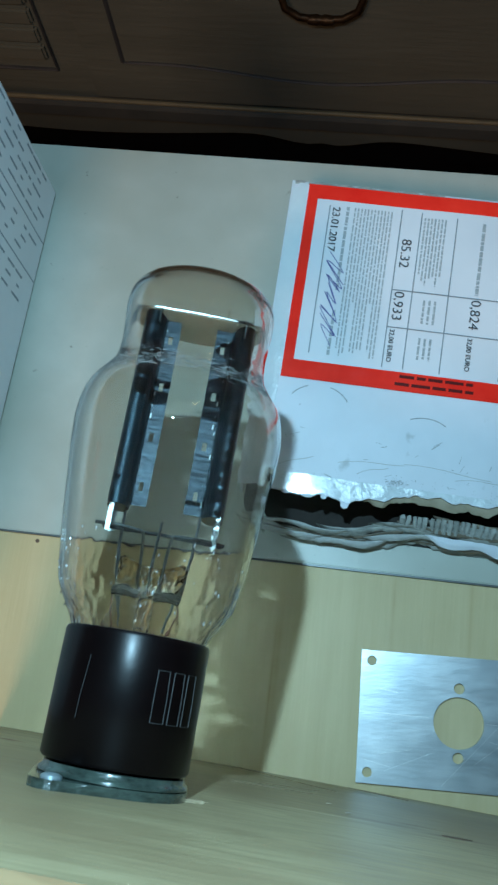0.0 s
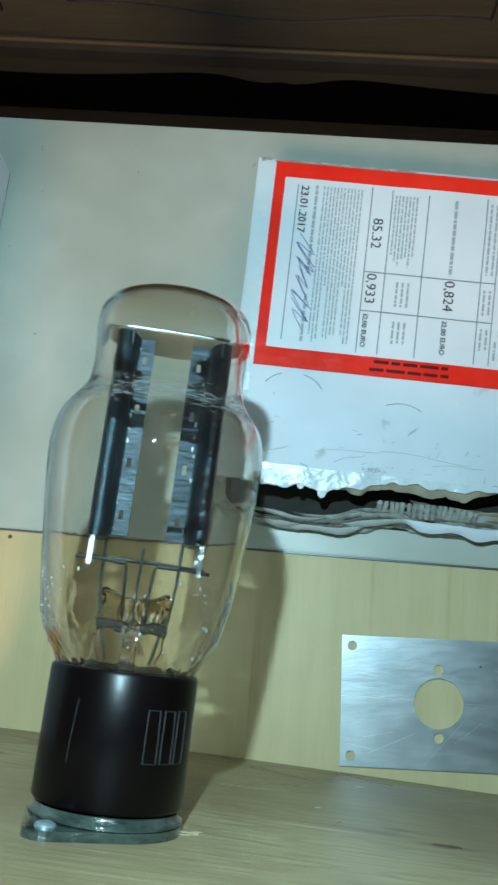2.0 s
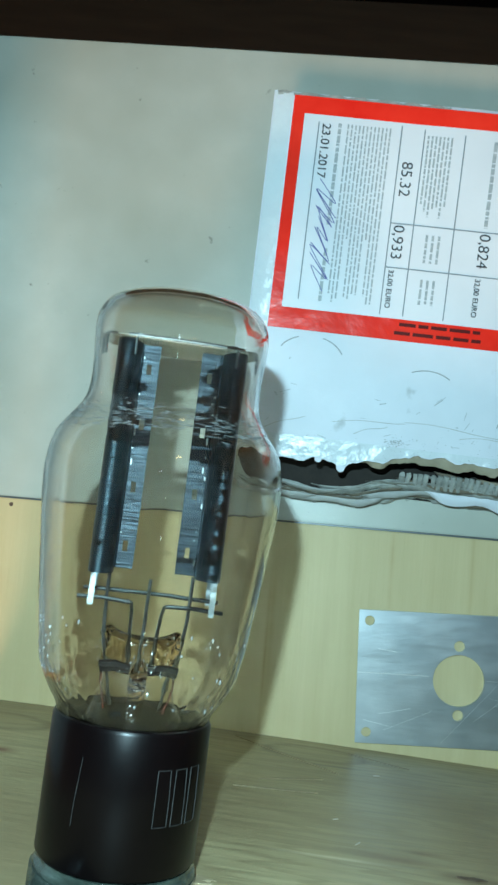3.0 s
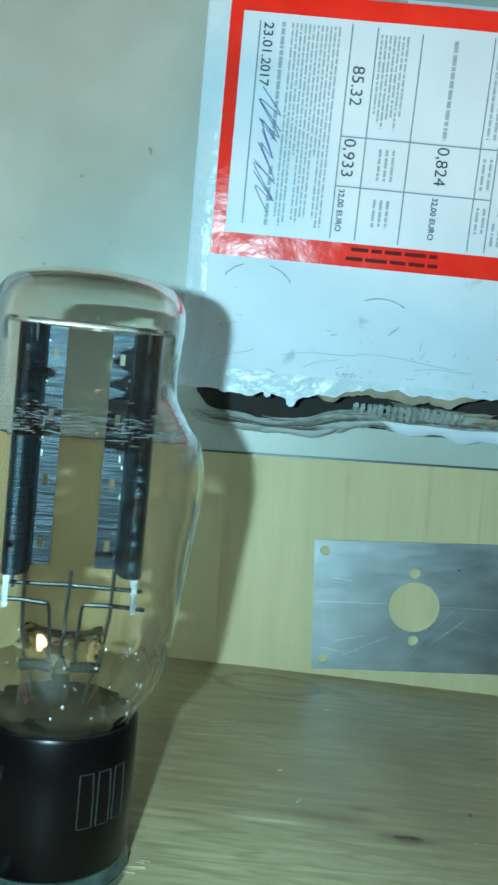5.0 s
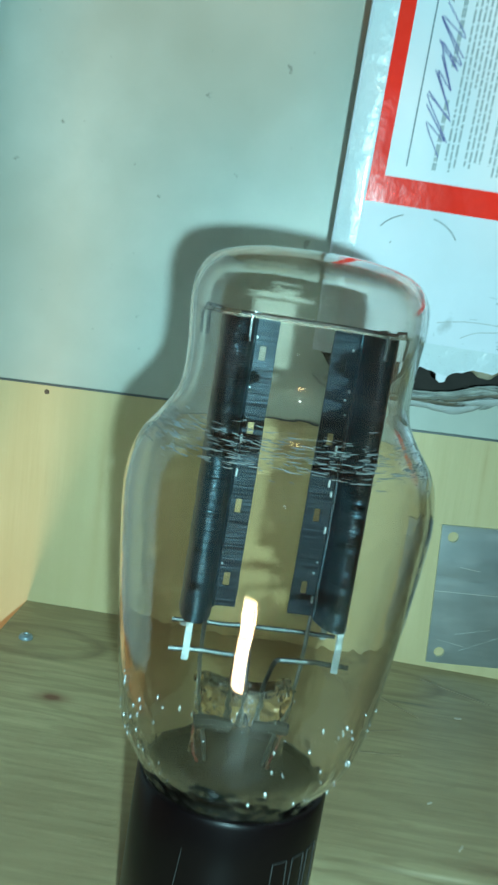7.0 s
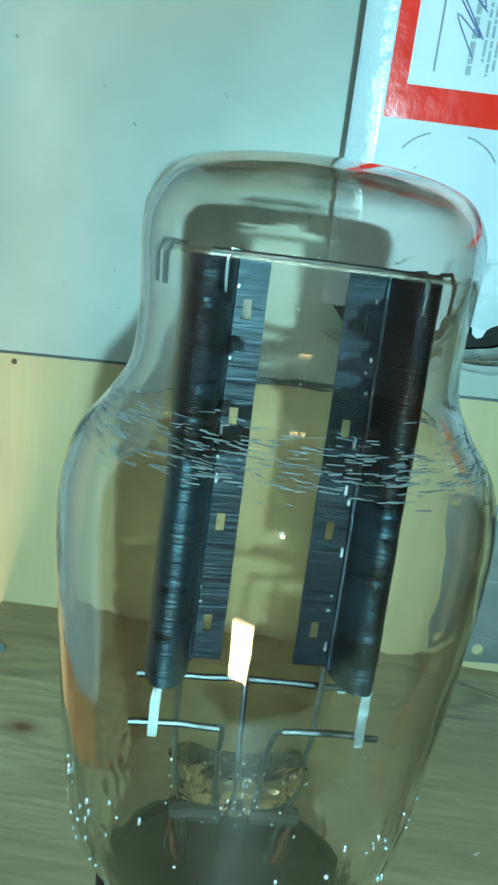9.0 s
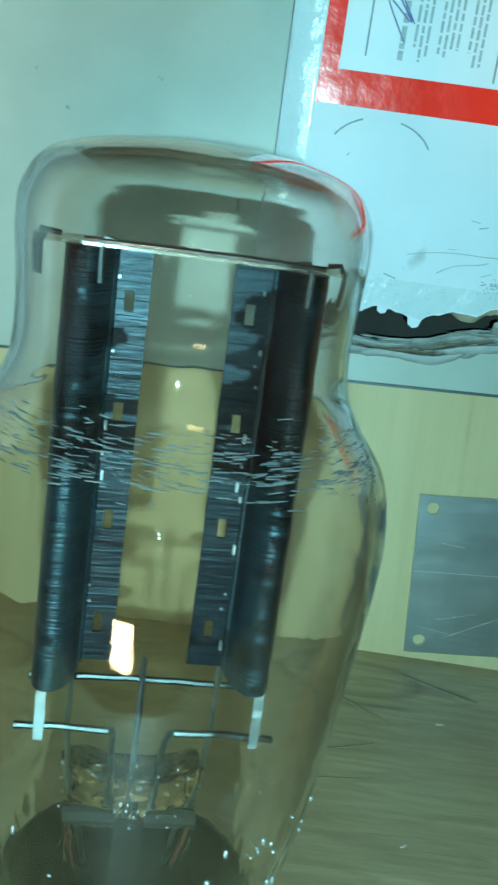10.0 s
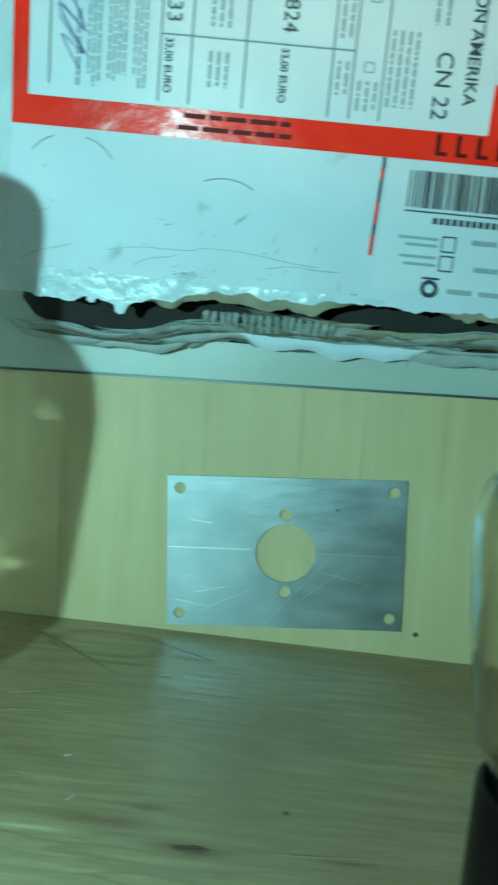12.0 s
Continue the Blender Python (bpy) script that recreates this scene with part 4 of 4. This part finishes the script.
def radio_tube(name, label, where, kr=1.0, kh=1.0, group="radio tubes on the board"):
    """Shouldered glass tube on a black base; its axis is z, its front -y."""
    tube = anchor(name, label, "vacuum tube", where, group)
    mm = 0.001
    base = lathe(bmesh.new(), [(0, 5 * mm), (15.5 * mm, 5 * mm), (17.2 * mm, 5.3 * mm), (17.7 * mm, 6 * mm), (17.75 * mm, 20 * mm), (17.7 * mm, 34.6 * mm), (17.3 * mm, 35.4 * mm), (16.6 * mm, 35.6 * mm), (16.4 * mm, 34 * mm), (0, 33.2 * mm)], 96)
    base_ob = part("base", base, BAKELITE, tube, "glossy black bakelite base", True)
    part("cement", lathe(bmesh.new(), [(0, 34.3 * mm), (9 * mm, 34.2 * mm), (16.2 * mm, 34.0 * mm), (16.2 * mm, 33.4 * mm), (0, 33.4 * mm)], 48), CEMENT, base_ob, "dark basing cement", True)
    h = lambda v: (35 + (v - 35) * kh) * mm
    prof = smooth_profile([(16.2, 33), (17.4, 37), (20.2, 41.5), (22.2, 46), (24.0, 57), (25.6, 71), (26.8, 83), (26.9, 90), (25.6, 96), (22.2, 101), (20.0, 105), (19.4, 110), (19.7, 116), (20.0, 120.5), (19.5, 124.6), (16.8, 128.2), (10, 130.2), (0, 130.8)], 12)
    prof[-1] = (0, 130.8)
    shell = [(max(0, r) * kr * mm, h(v)) for r, v in prof]
    shell += [(max(0, r - 0.9) * kr * mm, h(v) - 0.7 * mm * max(0, (v - 118) / 12)) for r, v in prof[::-1]] + [shell[0]]
    seal = lambda a, z: math.exp(-(max(0.0, z - h(36)) / (16 * mm)) ** 2) * (0.016 * noise.noise((4 * math.cos(a), 4 * math.sin(a), z * 160)) + 0.0090 * noise.noise((12 * math.cos(a), 12 * math.sin(a), z * 460)))
    glass = lathe(bmesh.new(), shell, 220, seal)
    bmesh.ops.remove_doubles(glass, verts=glass.verts, dist=1e-6)
    # light goes through the glass where it strikes the wall squarely; the flanks bend it away and cast the rim of the shadow
    bmesh.ops.recalc_face_normals(glass, faces=glass.faces)
    glass.normal_update()
    glass.verts.index_update()

    def is_flank(f):
        c = f.calc_center_median()
        if c.z < h(101) and noise.noise((c.x * 9, c.y * 9, c.z * 700 + 9)) > 0.22:
            return False
        return abs(f.normal.y) < 0.87 + 0.13 * noise.noise((c.x * 40, c.y * 40, c.z * 520)) + 0.10 * noise.noise((c.x * 25, c.y * 25, c.z * 190 + 5))
    sides = [is_flank(f) for f in glass.faces]
    bulb = glass_piece("bulb", glass, [not k for k in sides], tube, "clear glass shouldered bulb")
    bulb.visible_shadow = False
    glass_piece("bulb_flank", glass, sides, bulb, "clear glass flank of the bulb")
    glass.free()
    # extra shell within the glass, added to cast a faint brown shadow
    film = lathe(bmesh.new(), [(max(0, r - 1.1) * kr * mm, h(v) - 0.9 * mm * max(0, (v - 118) / 12)) for r, v in prof], 96)
    part("shadow_tint_shell", film, SHADOW_FILM, bulb, "faint brown shell added to tint the bulb's shadow", True)
    # glass foot and pinch; all that the stem carries is turned a little in the bulb
    turned = pose(0, 0, 0, 0, 0, 9.5)

    def inner(name, bm, material, label="", smooth=False):
        ob = part(name, bm, material, tube, label, smooth)
        ob.matrix_basis = turned
        return ob
    stem = smooth_profile([(11.0, 34.4), (9.8, 36), (9.0, 39), (8.5, 42), (8.3, 45.5)], 5)
    foot = lathe(bmesh.new(), [(r * mm, h(v)) for r, v in stem], 40)
    inner("stem", foot, STEM_GLASS, "clear glass stem", True)
    b = bmesh.new()
    bmesh.ops.create_icosphere(b, subdivisions=4, radius=1.0)
    for v in b.verts:
        x, y, z = v.co
        f = 1 + 0.16 * noise.noise((x * 2.6, y * 2.6, z * 2.6)) + 0.07 * noise.noise((x * 7, y * 7, z * 7 + 4))
        wide = 8.4 + 3.0 * max(0.0, z)
        dip = 2.6 * max(0.0, z) * (1 - min(1.0, abs(x) / 0.55) ** 2)
        v.co = (math.copysign(abs(x) ** 0.75, x) * wide * f * mm, math.copysign(abs(y) ** 0.8, y) * 3.0 * f * mm, h(49.8 - dip + math.copysign(abs(z) ** 0.6, z) * 4.9 * f))
    inner("pinch", b, PRESS, "lumpy brownish glass pinch", True).visible_shadow = False
    for x0, x1 in ((-8.8, -2.2), (2.0, 8.4)):
        inner("seal_bar", rod(bmesh.new(), [(x0 * mm, -1.6 * mm, h(45.4)), ((x0 + x1) / 2 * mm, -2.0 * mm, h(45.9)), (x1 * mm, -1.6 * mm, h(45.3))], 0.0013, 8), SEAL, "dark metal seal", True)
    inner("exhaust_tube", lathe(bmesh.new(), [(2.0 * mm, h(34)), (2.0 * mm, h(44)), (1.4 * mm, h(46)), (0.6 * mm, h(47.5)), (0, h(47.6))], 24), PRESS, "", True).visible_shadow = False
    # five leads: two rise to the anodes, two bend out to the front wires, one meets the rear wire
    for run in (((-9.4, 0.2, 67), (-9.3, 0.2, 57), (-8.6, 0, 50), (-7.0, 0, 44), (-5.6, 0, 37)),
                ((9.6, 0.2, 67), (9.4, 0.2, 57), (8.5, 0, 50), (6.8, 0, 44), (5.4, 0, 37)),
                ((-4.6, -5.2, 60.6), (-3.7, -4.8, 60.2), (-3.4, -3.6, 58.5), (-3.2, -1.2, 54), (-2.6, 0, 45)),
                ((4.4, -5.2, 60.4), (3.6, -4.8, 60.0), (3.3, -3.6, 58.3), (3.0, -1.2, 54), (2.4, 0, 45)),
                ((0.1, 5.0, 65.0), (0.0, 4.8, 62.5), (-0.1, 2.4, 57), (-0.2, 0.4, 52), (-0.4, 0, 45))):
        inner("lead_wire", rod(bmesh.new(), [(x * mm, y * mm, h(v)) for x, y, v in run], 0.00042, 8), LEAD, "bright nickel lead wire")
    for x0, x1, v, y in ((-15.6, -4.2, 60.6, -5.2), (4.0, 16.6, 60.3, -5.2), (-15.0, 16.2, 61.6, 5.2)):
        inner("cross_wire", rod(bmesh.new(), [(x0 * mm, y * mm, h(v)), ((x0 + x1) / 2 * mm, y * mm, h(v + 0.15)), (x1 * mm, y * mm, h(v - 0.3))], 0.00048, 8), WIRE)
    for x in (-12.6, 14.0):
        for y in (-5.7, 5.4):
            inner("strap", block(bmesh.new(), (x - 0.6) * mm, (x + 0.6) * mm, (y - 0.2) * mm, (y + 0.2) * mm, h(59.0 if y < 0 else 60.4), h(68), 0.0001), STRAP, "bright nickel strap")
    for x in (-8.6, 8.2):
        inner("red_lead", rod(bmesh.new(), [(x * mm, 0.5 * mm, h(46)), (x * 0.98 * mm, 0.8 * mm, h(41)), (x * 0.8 * mm, 0.5 * mm, h(36))], 0.00025, 6), RED_WIRE, "red copper-coated lead")
    # small bright beads added as lamp glints where the bulb was sealed to the stem
    if kr == 1.0:
        rng = random.Random(8)
        b = bmesh.new()
        for k in range(118):
            if k < 60:
                a = radians(rng.choice((-1, 1)) * rng.gauss(52, 14) - 90)
                v = rng.uniform(39.5, 57)
                r = next(p[0] + (q[0] - p[0]) * (v - p[1]) / (q[1] - p[1]) for p, q in zip(prof, prof[1:]) if p[1] <= v <= q[1]) + 0.05
                at = (r * math.cos(a), r * math.sin(a), v)
            else:
                at = (max(-9.0, min(9.0, rng.gauss(0, 4.6))), rng.uniform(-3.7, -2.6), rng.uniform(44.5, 54.0))
            size = rng.uniform(0.14, 0.34) * (1.0 if k < 60 else 0.62)
            bmesh.ops.create_icosphere(b, subdivisions=2, radius=size * mm, matrix=Matrix.Translation((at[0] * mm, at[1] * mm, h(at[2]))) @ Matrix.Diagonal((rng.uniform(0.6, 1.0), 1, rng.uniform(0.8, 2.2), 1)))
        tagged(part("seal_glints", b, GLINT, bulb, "bright beads added as glints in the sealed glass", True), kind="stuff")
    # two dark anodes: a flattened barrel, deep from front to back, with a slotted wing each
    for s, off in ((1, 0.6), (-1, 0.6)):
        b = bmesh.new()
        out = []
        for k in range(36):
            a = 2 * math.pi * k / 36
            ca, sa = math.cos(a), math.sin(a)
            bulge = 2.35 if ca > 0 else 2.35 + 1.0 * (1 - abs(sa)) ** 1.2
            out.append((s * (12.55 + bulge * math.copysign(abs(ca) ** 0.8, ca)) * mm + off * mm, 6.5 * math.copysign(abs(sa) ** 0.72, sa) * mm))
        prism(b, out, h(66.6 if s > 0 else 66.0), h(118.4))
        anode = inner("anode", b, ANODE, "dark carbonised metal anode", True)
        for x, deep in ((9.3, 0.7), (10.1, 1.5)):
            part("rib", rod(bmesh.new(), [((s * x + off) * mm, -deep * mm, h(67.2)), ((s * x + off) * mm, -deep * mm, h(92)), ((s * x + off) * mm, -deep * mm, h(118.4))], 0.00042, 8), ANODE, anode, "", True)
        b = bmesh.new()
        x0, x1, xa, xb = 4.8, 10.2, 6.5, 7.6
        slots = (72.2, 85.6, 99.6, 112.6)
        lo, hi = 67.2, 118.4
        for p0, p1 in ((x0, xa), (xb, x1)):
            xs = sorted((s * p0 + off * 0.5, s * p1 + off * 0.5))
            block(b, xs[0] * mm, xs[1] * mm, -0.2 * mm, 0.3 * mm, h(lo), h(hi))
        v = lo
        for c in (*slots, None):
            e = (c - 1.2) if c else hi
            xs = sorted((s * xa + off * 0.5, s * xb + off * 0.5))
            block(b, xs[0] * mm, xs[1] * mm, -0.2 * mm, 0.3 * mm, h(v), h(e))
            v = (c + 1.2) if c else hi
        part("wing", b, WING, anode, "slotted anode wing")
        for v in (69.5, 75, 77, 82.5, 89, 90.5, 94, 97, 104, 106.5, 108, 115):
            x = s * (8.6 + 0.35 * math.sin(v * 2)) + off * 0.5
            part("rivet", block(bmesh.new(), (x - 0.20) * mm, (x + 0.20) * mm, -0.55 * mm, -0.15 * mm, h(v), h(v + 0.9 + 0.6 * math.sin(3 * v)), 0.0001, segments=1), STRAP, anode, "bright nickel rivet")
    # mica spacer, its hooks and the top wires
    b = lathe(bmesh.new(), [(0, 118.6 * mm), (1, 118.6 * mm), (1, 119.0 * mm), (0, 119.0 * mm)], 64)
    for v in b.verts:
        v.co.z = h(v.co.z / mm)
        rr = math.hypot(v.co.x, v.co.y)
        if rr > 0.5:
            v.co.x, v.co.y = v.co.x * 18.2 * kr * mm, max(v.co.y * 14.5, -6.8) * mm
    mica = inner("mica_spacer", b, MICA, "translucent mica spacer disc")
    for x, y in ((-17.6, -1.5), (17.6, -1.5), (-16.6, -4.0), (12.5, -6.6), (-10, -6.6)):
        b = bmesh.new()
        rod(b, [(x * kr * mm, y * mm, h(114.8)), (x * kr * mm * 1.01, y * mm, h(118.2)), (x * kr * mm * 0.97, y * mm, h(119.6)), (x * kr * mm * 0.88, y * mm, h(119.4))], 0.00032, 6)
        part("hook", b, LEAD, mica)
    b = bmesh.new()
    rod(b, [(-12 * mm, -6.7 * mm, h(119.2)), (-2 * mm, -6.9 * mm, h(119.3)), (6 * mm, -6.9 * mm, h(119.3)), (14 * mm, -6.7 * mm, h(119.2))], 0.00035, 6)
    part("top_wire", b, LEAD, mica)
    if kr == 1.0:
        rng = random.Random(21)
        b = bmesh.new()
        for k in range(520):
            v = rng.gauss(rng.choice((98.2, 99.6, 101.4)), 0.9)
            r0 = next(q[0] + (p2[0] - q[0]) * (v - q[1]) / max(1e-6, p2[1] - q[1]) for q, p2 in zip(prof[10:], prof[11:]) if q[1] <= v <= p2[1])
            a, L = rng.uniform(-165, -15), rng.uniform(0.8, 6)
            slope = rng.gauss(-0.05, 0.12)
            pts = [((r0 + 0.02) * mm * math.cos(radians(a + L * q)), (r0 + 0.02) * mm * math.sin(radians(a + L * q)), h(v) + slope * mm * q) for q in (0, 0.33, 0.66, 1)]
            rod(b, pts, rng.uniform(0.00003, 0.00011), 3)
        tagged(part("scratch_band", b, FROST, bulb, "fine pale scratches round the neck"), kind="stuff")
    # worn maker's print, as plain outlined shapes
    if kr == 1.0:
        for a0 in (31, 45, 59):
            b = bmesh.new()
            loop = []
            for da, v in ((0, 16.5), (0, 28), (9.5, 28), (10.5, 22), (10.5, 16.5), (0, 16.5)):
                loop.append((a0 + da, v))
            for (p, q), (p2, q2) in zip(loop, loop[1:]):
                pts = []
                for k in range(5):
                    a, v = radians(p + (p2 - p) * k / 4 - 90), q + (q2 - q) * k / 4
                    pts.append((17.76 * mm * math.cos(a), 17.76 * mm * math.sin(a), v * mm))
                rod(b, pts, 0.00014, 4)
            part("worn_print", b, STAMP, base_ob)
        part("scratch", rod(bmesh.new(), [(17.77 * mm * math.cos(radians(a)), 17.77 * mm * math.sin(radians(a)), v * mm) for a, v in ((-112, 29), (-113, 25), (-114.5, 20), (-115, 15))], 0.00010, 4), STAMP, base_ob)
    return tube


def hull(points):
    """The convex outline round flat points, anticlockwise."""
    pts = sorted(set(points))
    sides = []
    for run in (pts, pts[::-1]):
        line = []
        for p in run:
            while len(line) > 1 and (line[-1][0] - line[-2][0]) * (p[1] - line[-2][1]) <= (line[-1][1] - line[-2][1]) * (p[0] - line[-2][0]):
                line.pop()
            line.append(p)
        sides += line[:-1]
    return sides


def tube_socket(where, seed):
    """Flared glassy ring that holds a tube in the board."""
    rng = random.Random(seed)
    p1, p2 = rng.uniform(0, 6), rng.uniform(0, 6)
    ripple = lambda a, h: 0.025 * math.sin(a + p1) + 0.012 * math.sin(3 * a + p2)
    sock = anchor("tube_socket", "greenish glossy ceramic tube socket ring on the board", "tube socket", where, "tube sockets")
    part("ring", lathe(bmesh.new(), [(0.0120, 0.0019), (0.0174, 0.0019), (0.0180, 0.0023), (0.0180, 0.0028), (0.0176, 0.0033), (0.0171, 0.0037), (0.0169, 0.0046), (0.0150, 0.0050), (0.0120, 0.0050)], 64, ripple), SOCKET, sock, "", True)
    ears = ((-0.0092, -0.0190), (0.0092, 0.0190))
    rim = [(0.0183 * math.cos(a), 0.0183 * math.sin(a)) for a in [2 * math.pi * k / 60 for k in range(60)]]
    rim += [(ex + 0.0050 * math.cos(a), ey + 0.0050 * math.sin(a)) for ex, ey in ears for a in [2 * math.pi * k / 20 for k in range(20)]]
    flange = part("flange", prism(bmesh.new(), hull(rim), 0, 0.0021), SOCKET, sock, "dark glossy oval mounting flange")
    for ex, ey in ears:
        part("flange_screw", lathe(bmesh.new(), [(0.0024, 0.0021), (0.0023, 0.0026), (0.0015, 0.0030), (0.0007, 0.0027), (0, 0.0027)], 18), STRAP, flange, "bright steel screw head", True).matrix_basis = pose(ex, ey, 0)
    part("seat", lathe(bmesh.new(), [(0, 0.0), (0.0119, 0.0), (0.0119, 0.0049), (0, 0.0049)], 32), BAKELITE, sock)
    return sock


radio_tube("radio_tube", "clear glass radio tube with black base, plugged in the board", pose(-0.0607, 0.0, 0.1505) @ LAY)
radio_tube("radio_tube", "smaller clear glass radio tube beside the aluminium plate", pose(0.0885, 0.0, 0.1505) @ LAY, 0.86, 0.80)
tube_socket(pose(-0.0607, 0.0, 0.1505) @ LAY, 1)
tube_socket(pose(0.0885, 0.0, 0.1505) @ LAY, 2)

# ---- chest of drawers beyond the table ----
CX, CY = -0.113, 0.786
chest = anchor("chest_of_drawers", "grey-brown painted chest with routed panels and brass handle", "chest", pose(CX, CY, CHEST_Z, 0, 0, 2.4))
part("carcass", block(bmesh.new(), -0.62, 0.62, 0.004, 0.45, 0.085, 0.86, 0.003), CHEST, chest)
part("top", block(bmesh.new(), -0.645, 0.645, -0.02, 0.46, 0.86, 0.885, 0.006), CHEST, chest)
b = bmesh.new()
prof = [(0.0, 0.076), (-0.011, 0.077), (-0.014, 0.081), (-0.014, 0.102), (-0.012, 0.106), (-0.008, 0.107), (0.0, 0.108)]
ends = [[b.verts.new((x, y, z)) for y, z in prof] for x in (-0.635, 0.635)]
for i in range(len(prof) - 1):
    b.faces.new((ends[0][i], ends[1][i], ends[1][i + 1], ends[0][i + 1]))
b.faces.new(ends[0])
b.faces.new(ends[1][::-1])
part("base_moulding", b, MOULD, chest, "blue-grey base moulding")
# bead whose pale colour stands in for the moulding's highlight line
part("bead", rod(bmesh.new(), [(x, -0.008, 0.1105) for x in (-0.635, -0.2, 0.2, 0.635)], 0.0032, 10), BEAD, chest, "pale bead painted as the highlight along the moulding", True)
xs = np.linspace(-0.62, 0.62, 63)
low = [0.040 - 0.022 * math.exp(-((abs(x) - 0.02) / 0.05) ** 2) + 0.012 * math.cos(x * 9) - 0.04 * max(0, (abs(x) - 0.5) / 0.12) for x in xs]
part("apron", (lambda bb: prism(bb, [(-0.62, 0.076)] + [(float(x), max(0.001, z)) for x, z in zip(xs, low)] + [(0.62, 0.076)], 0, 0.018))(bmesh.new()), CHEST, chest).matrix_basis = pose(0, 0.018, 0, 90, 0, 0)
for x in (-0.58, 0.58):
    for y in (0.05, 0.40):
        part("foot", block(bmesh.new(), x - 0.03, x + 0.03, y - 0.03, y + 0.03, FLOOR_Z - CHEST_Z, 0.085, 0.004), CHEST, chest)
# added block; its black colour is the shade under the chest
part("under_chest_shade", block(bmesh.new(), -0.54, 0.54, 0.030, 0.40, FLOOR_Z - CHEST_Z, 0.084), UNDER_SHADE, chest, "black block added as the darkness under the chest")
for row in range(2):
    z0 = 0.125 + 0.365 * row
    d = part("drawer", block(bmesh.new(), -0.300, 0.300, -0.014, 0.004, z0, z0 + 0.355, 0.002), CHEST, chest)
    zt = z0 + 0.315

    def sag(x):
        return z0 + 0.072 - 0.020 * math.cos(min(1, abs(x) / 0.20) * math.pi / 2) ** 2
    loop = [(-0.2505, zt)] + [(float(x), sag(x)) for x in np.linspace(-0.2505, 0.2505, 41)] + [(0.2505, zt), (-0.2505, zt)]
    b = bmesh.new()
    rod(b, [(x, -0.0142, z) for x, z in loop], 0.0035, 6, 0.5)
    part("panel_groove", b, GROOVE, d, "blue-grey painted groove")
    hz = z0 + 0.216
    handle = part("handle", rod(bmesh.new(), [(-0.047, -0.020, hz + 0.012), (-0.046, -0.030, hz), (-0.040, -0.036, hz - 0.018), (-0.024, -0.039, hz - 0.027), (0, -0.040, hz - 0.0285),
                                              (0.024, -0.039, hz - 0.027), (0.040, -0.036, hz - 0.018), (0.046, -0.030, hz), (0.047, -0.020, hz + 0.012)], 0.0042, 10), BRASS, d, "aged brass bail handle", True)
    part("handle_knuckle", lathe(bmesh.new(), [(0, -0.016), (0.005, -0.014), (0.0062, -0.004), (0.0048, 0), (0.0062, 0.004), (0.005, 0.014), (0, 0.016)], 12), BRASS, handle, "", True).matrix_basis = pose(0, -0.040, hz - 0.0285, 0, 90, 0)
    for x in (-0.052, 0.052):
        part("rosette", lathe(bmesh.new(), [(0, 0.010), (0.008, 0.009), (0.016, 0.004), (0.020, 0.0), (0, 0)], 14, lambda a, h: 0.12 * math.sin(5 * a)), BRASS, handle, "", True).matrix_basis = pose(x, -0.014, hz + 0.012, 90, 0, 0)
for sx in (-1, 1):
    x0, x1 = sorted((sx * 0.350, sx * 0.590))
    b = bmesh.new()
    rod(b, [(x0, 0.003, 0.155), (x1, 0.003, 0.155), (x1, 0.003, 0.82), (x0, 0.003, 0.82), (x0, 0.003, 0.155)], 0.0040, 6, 0.6)
    part("panel_groove", b, GROOVE, chest)
    for k in range(20):
        z = 0.190 + 0.0315 * k
        part("slat", block(bmesh.new(), x0 + 0.006, x1 - 0.006, -0.004, 0.006, z - 0.0135, z + 0.0115, 0.003), CHEST, chest)
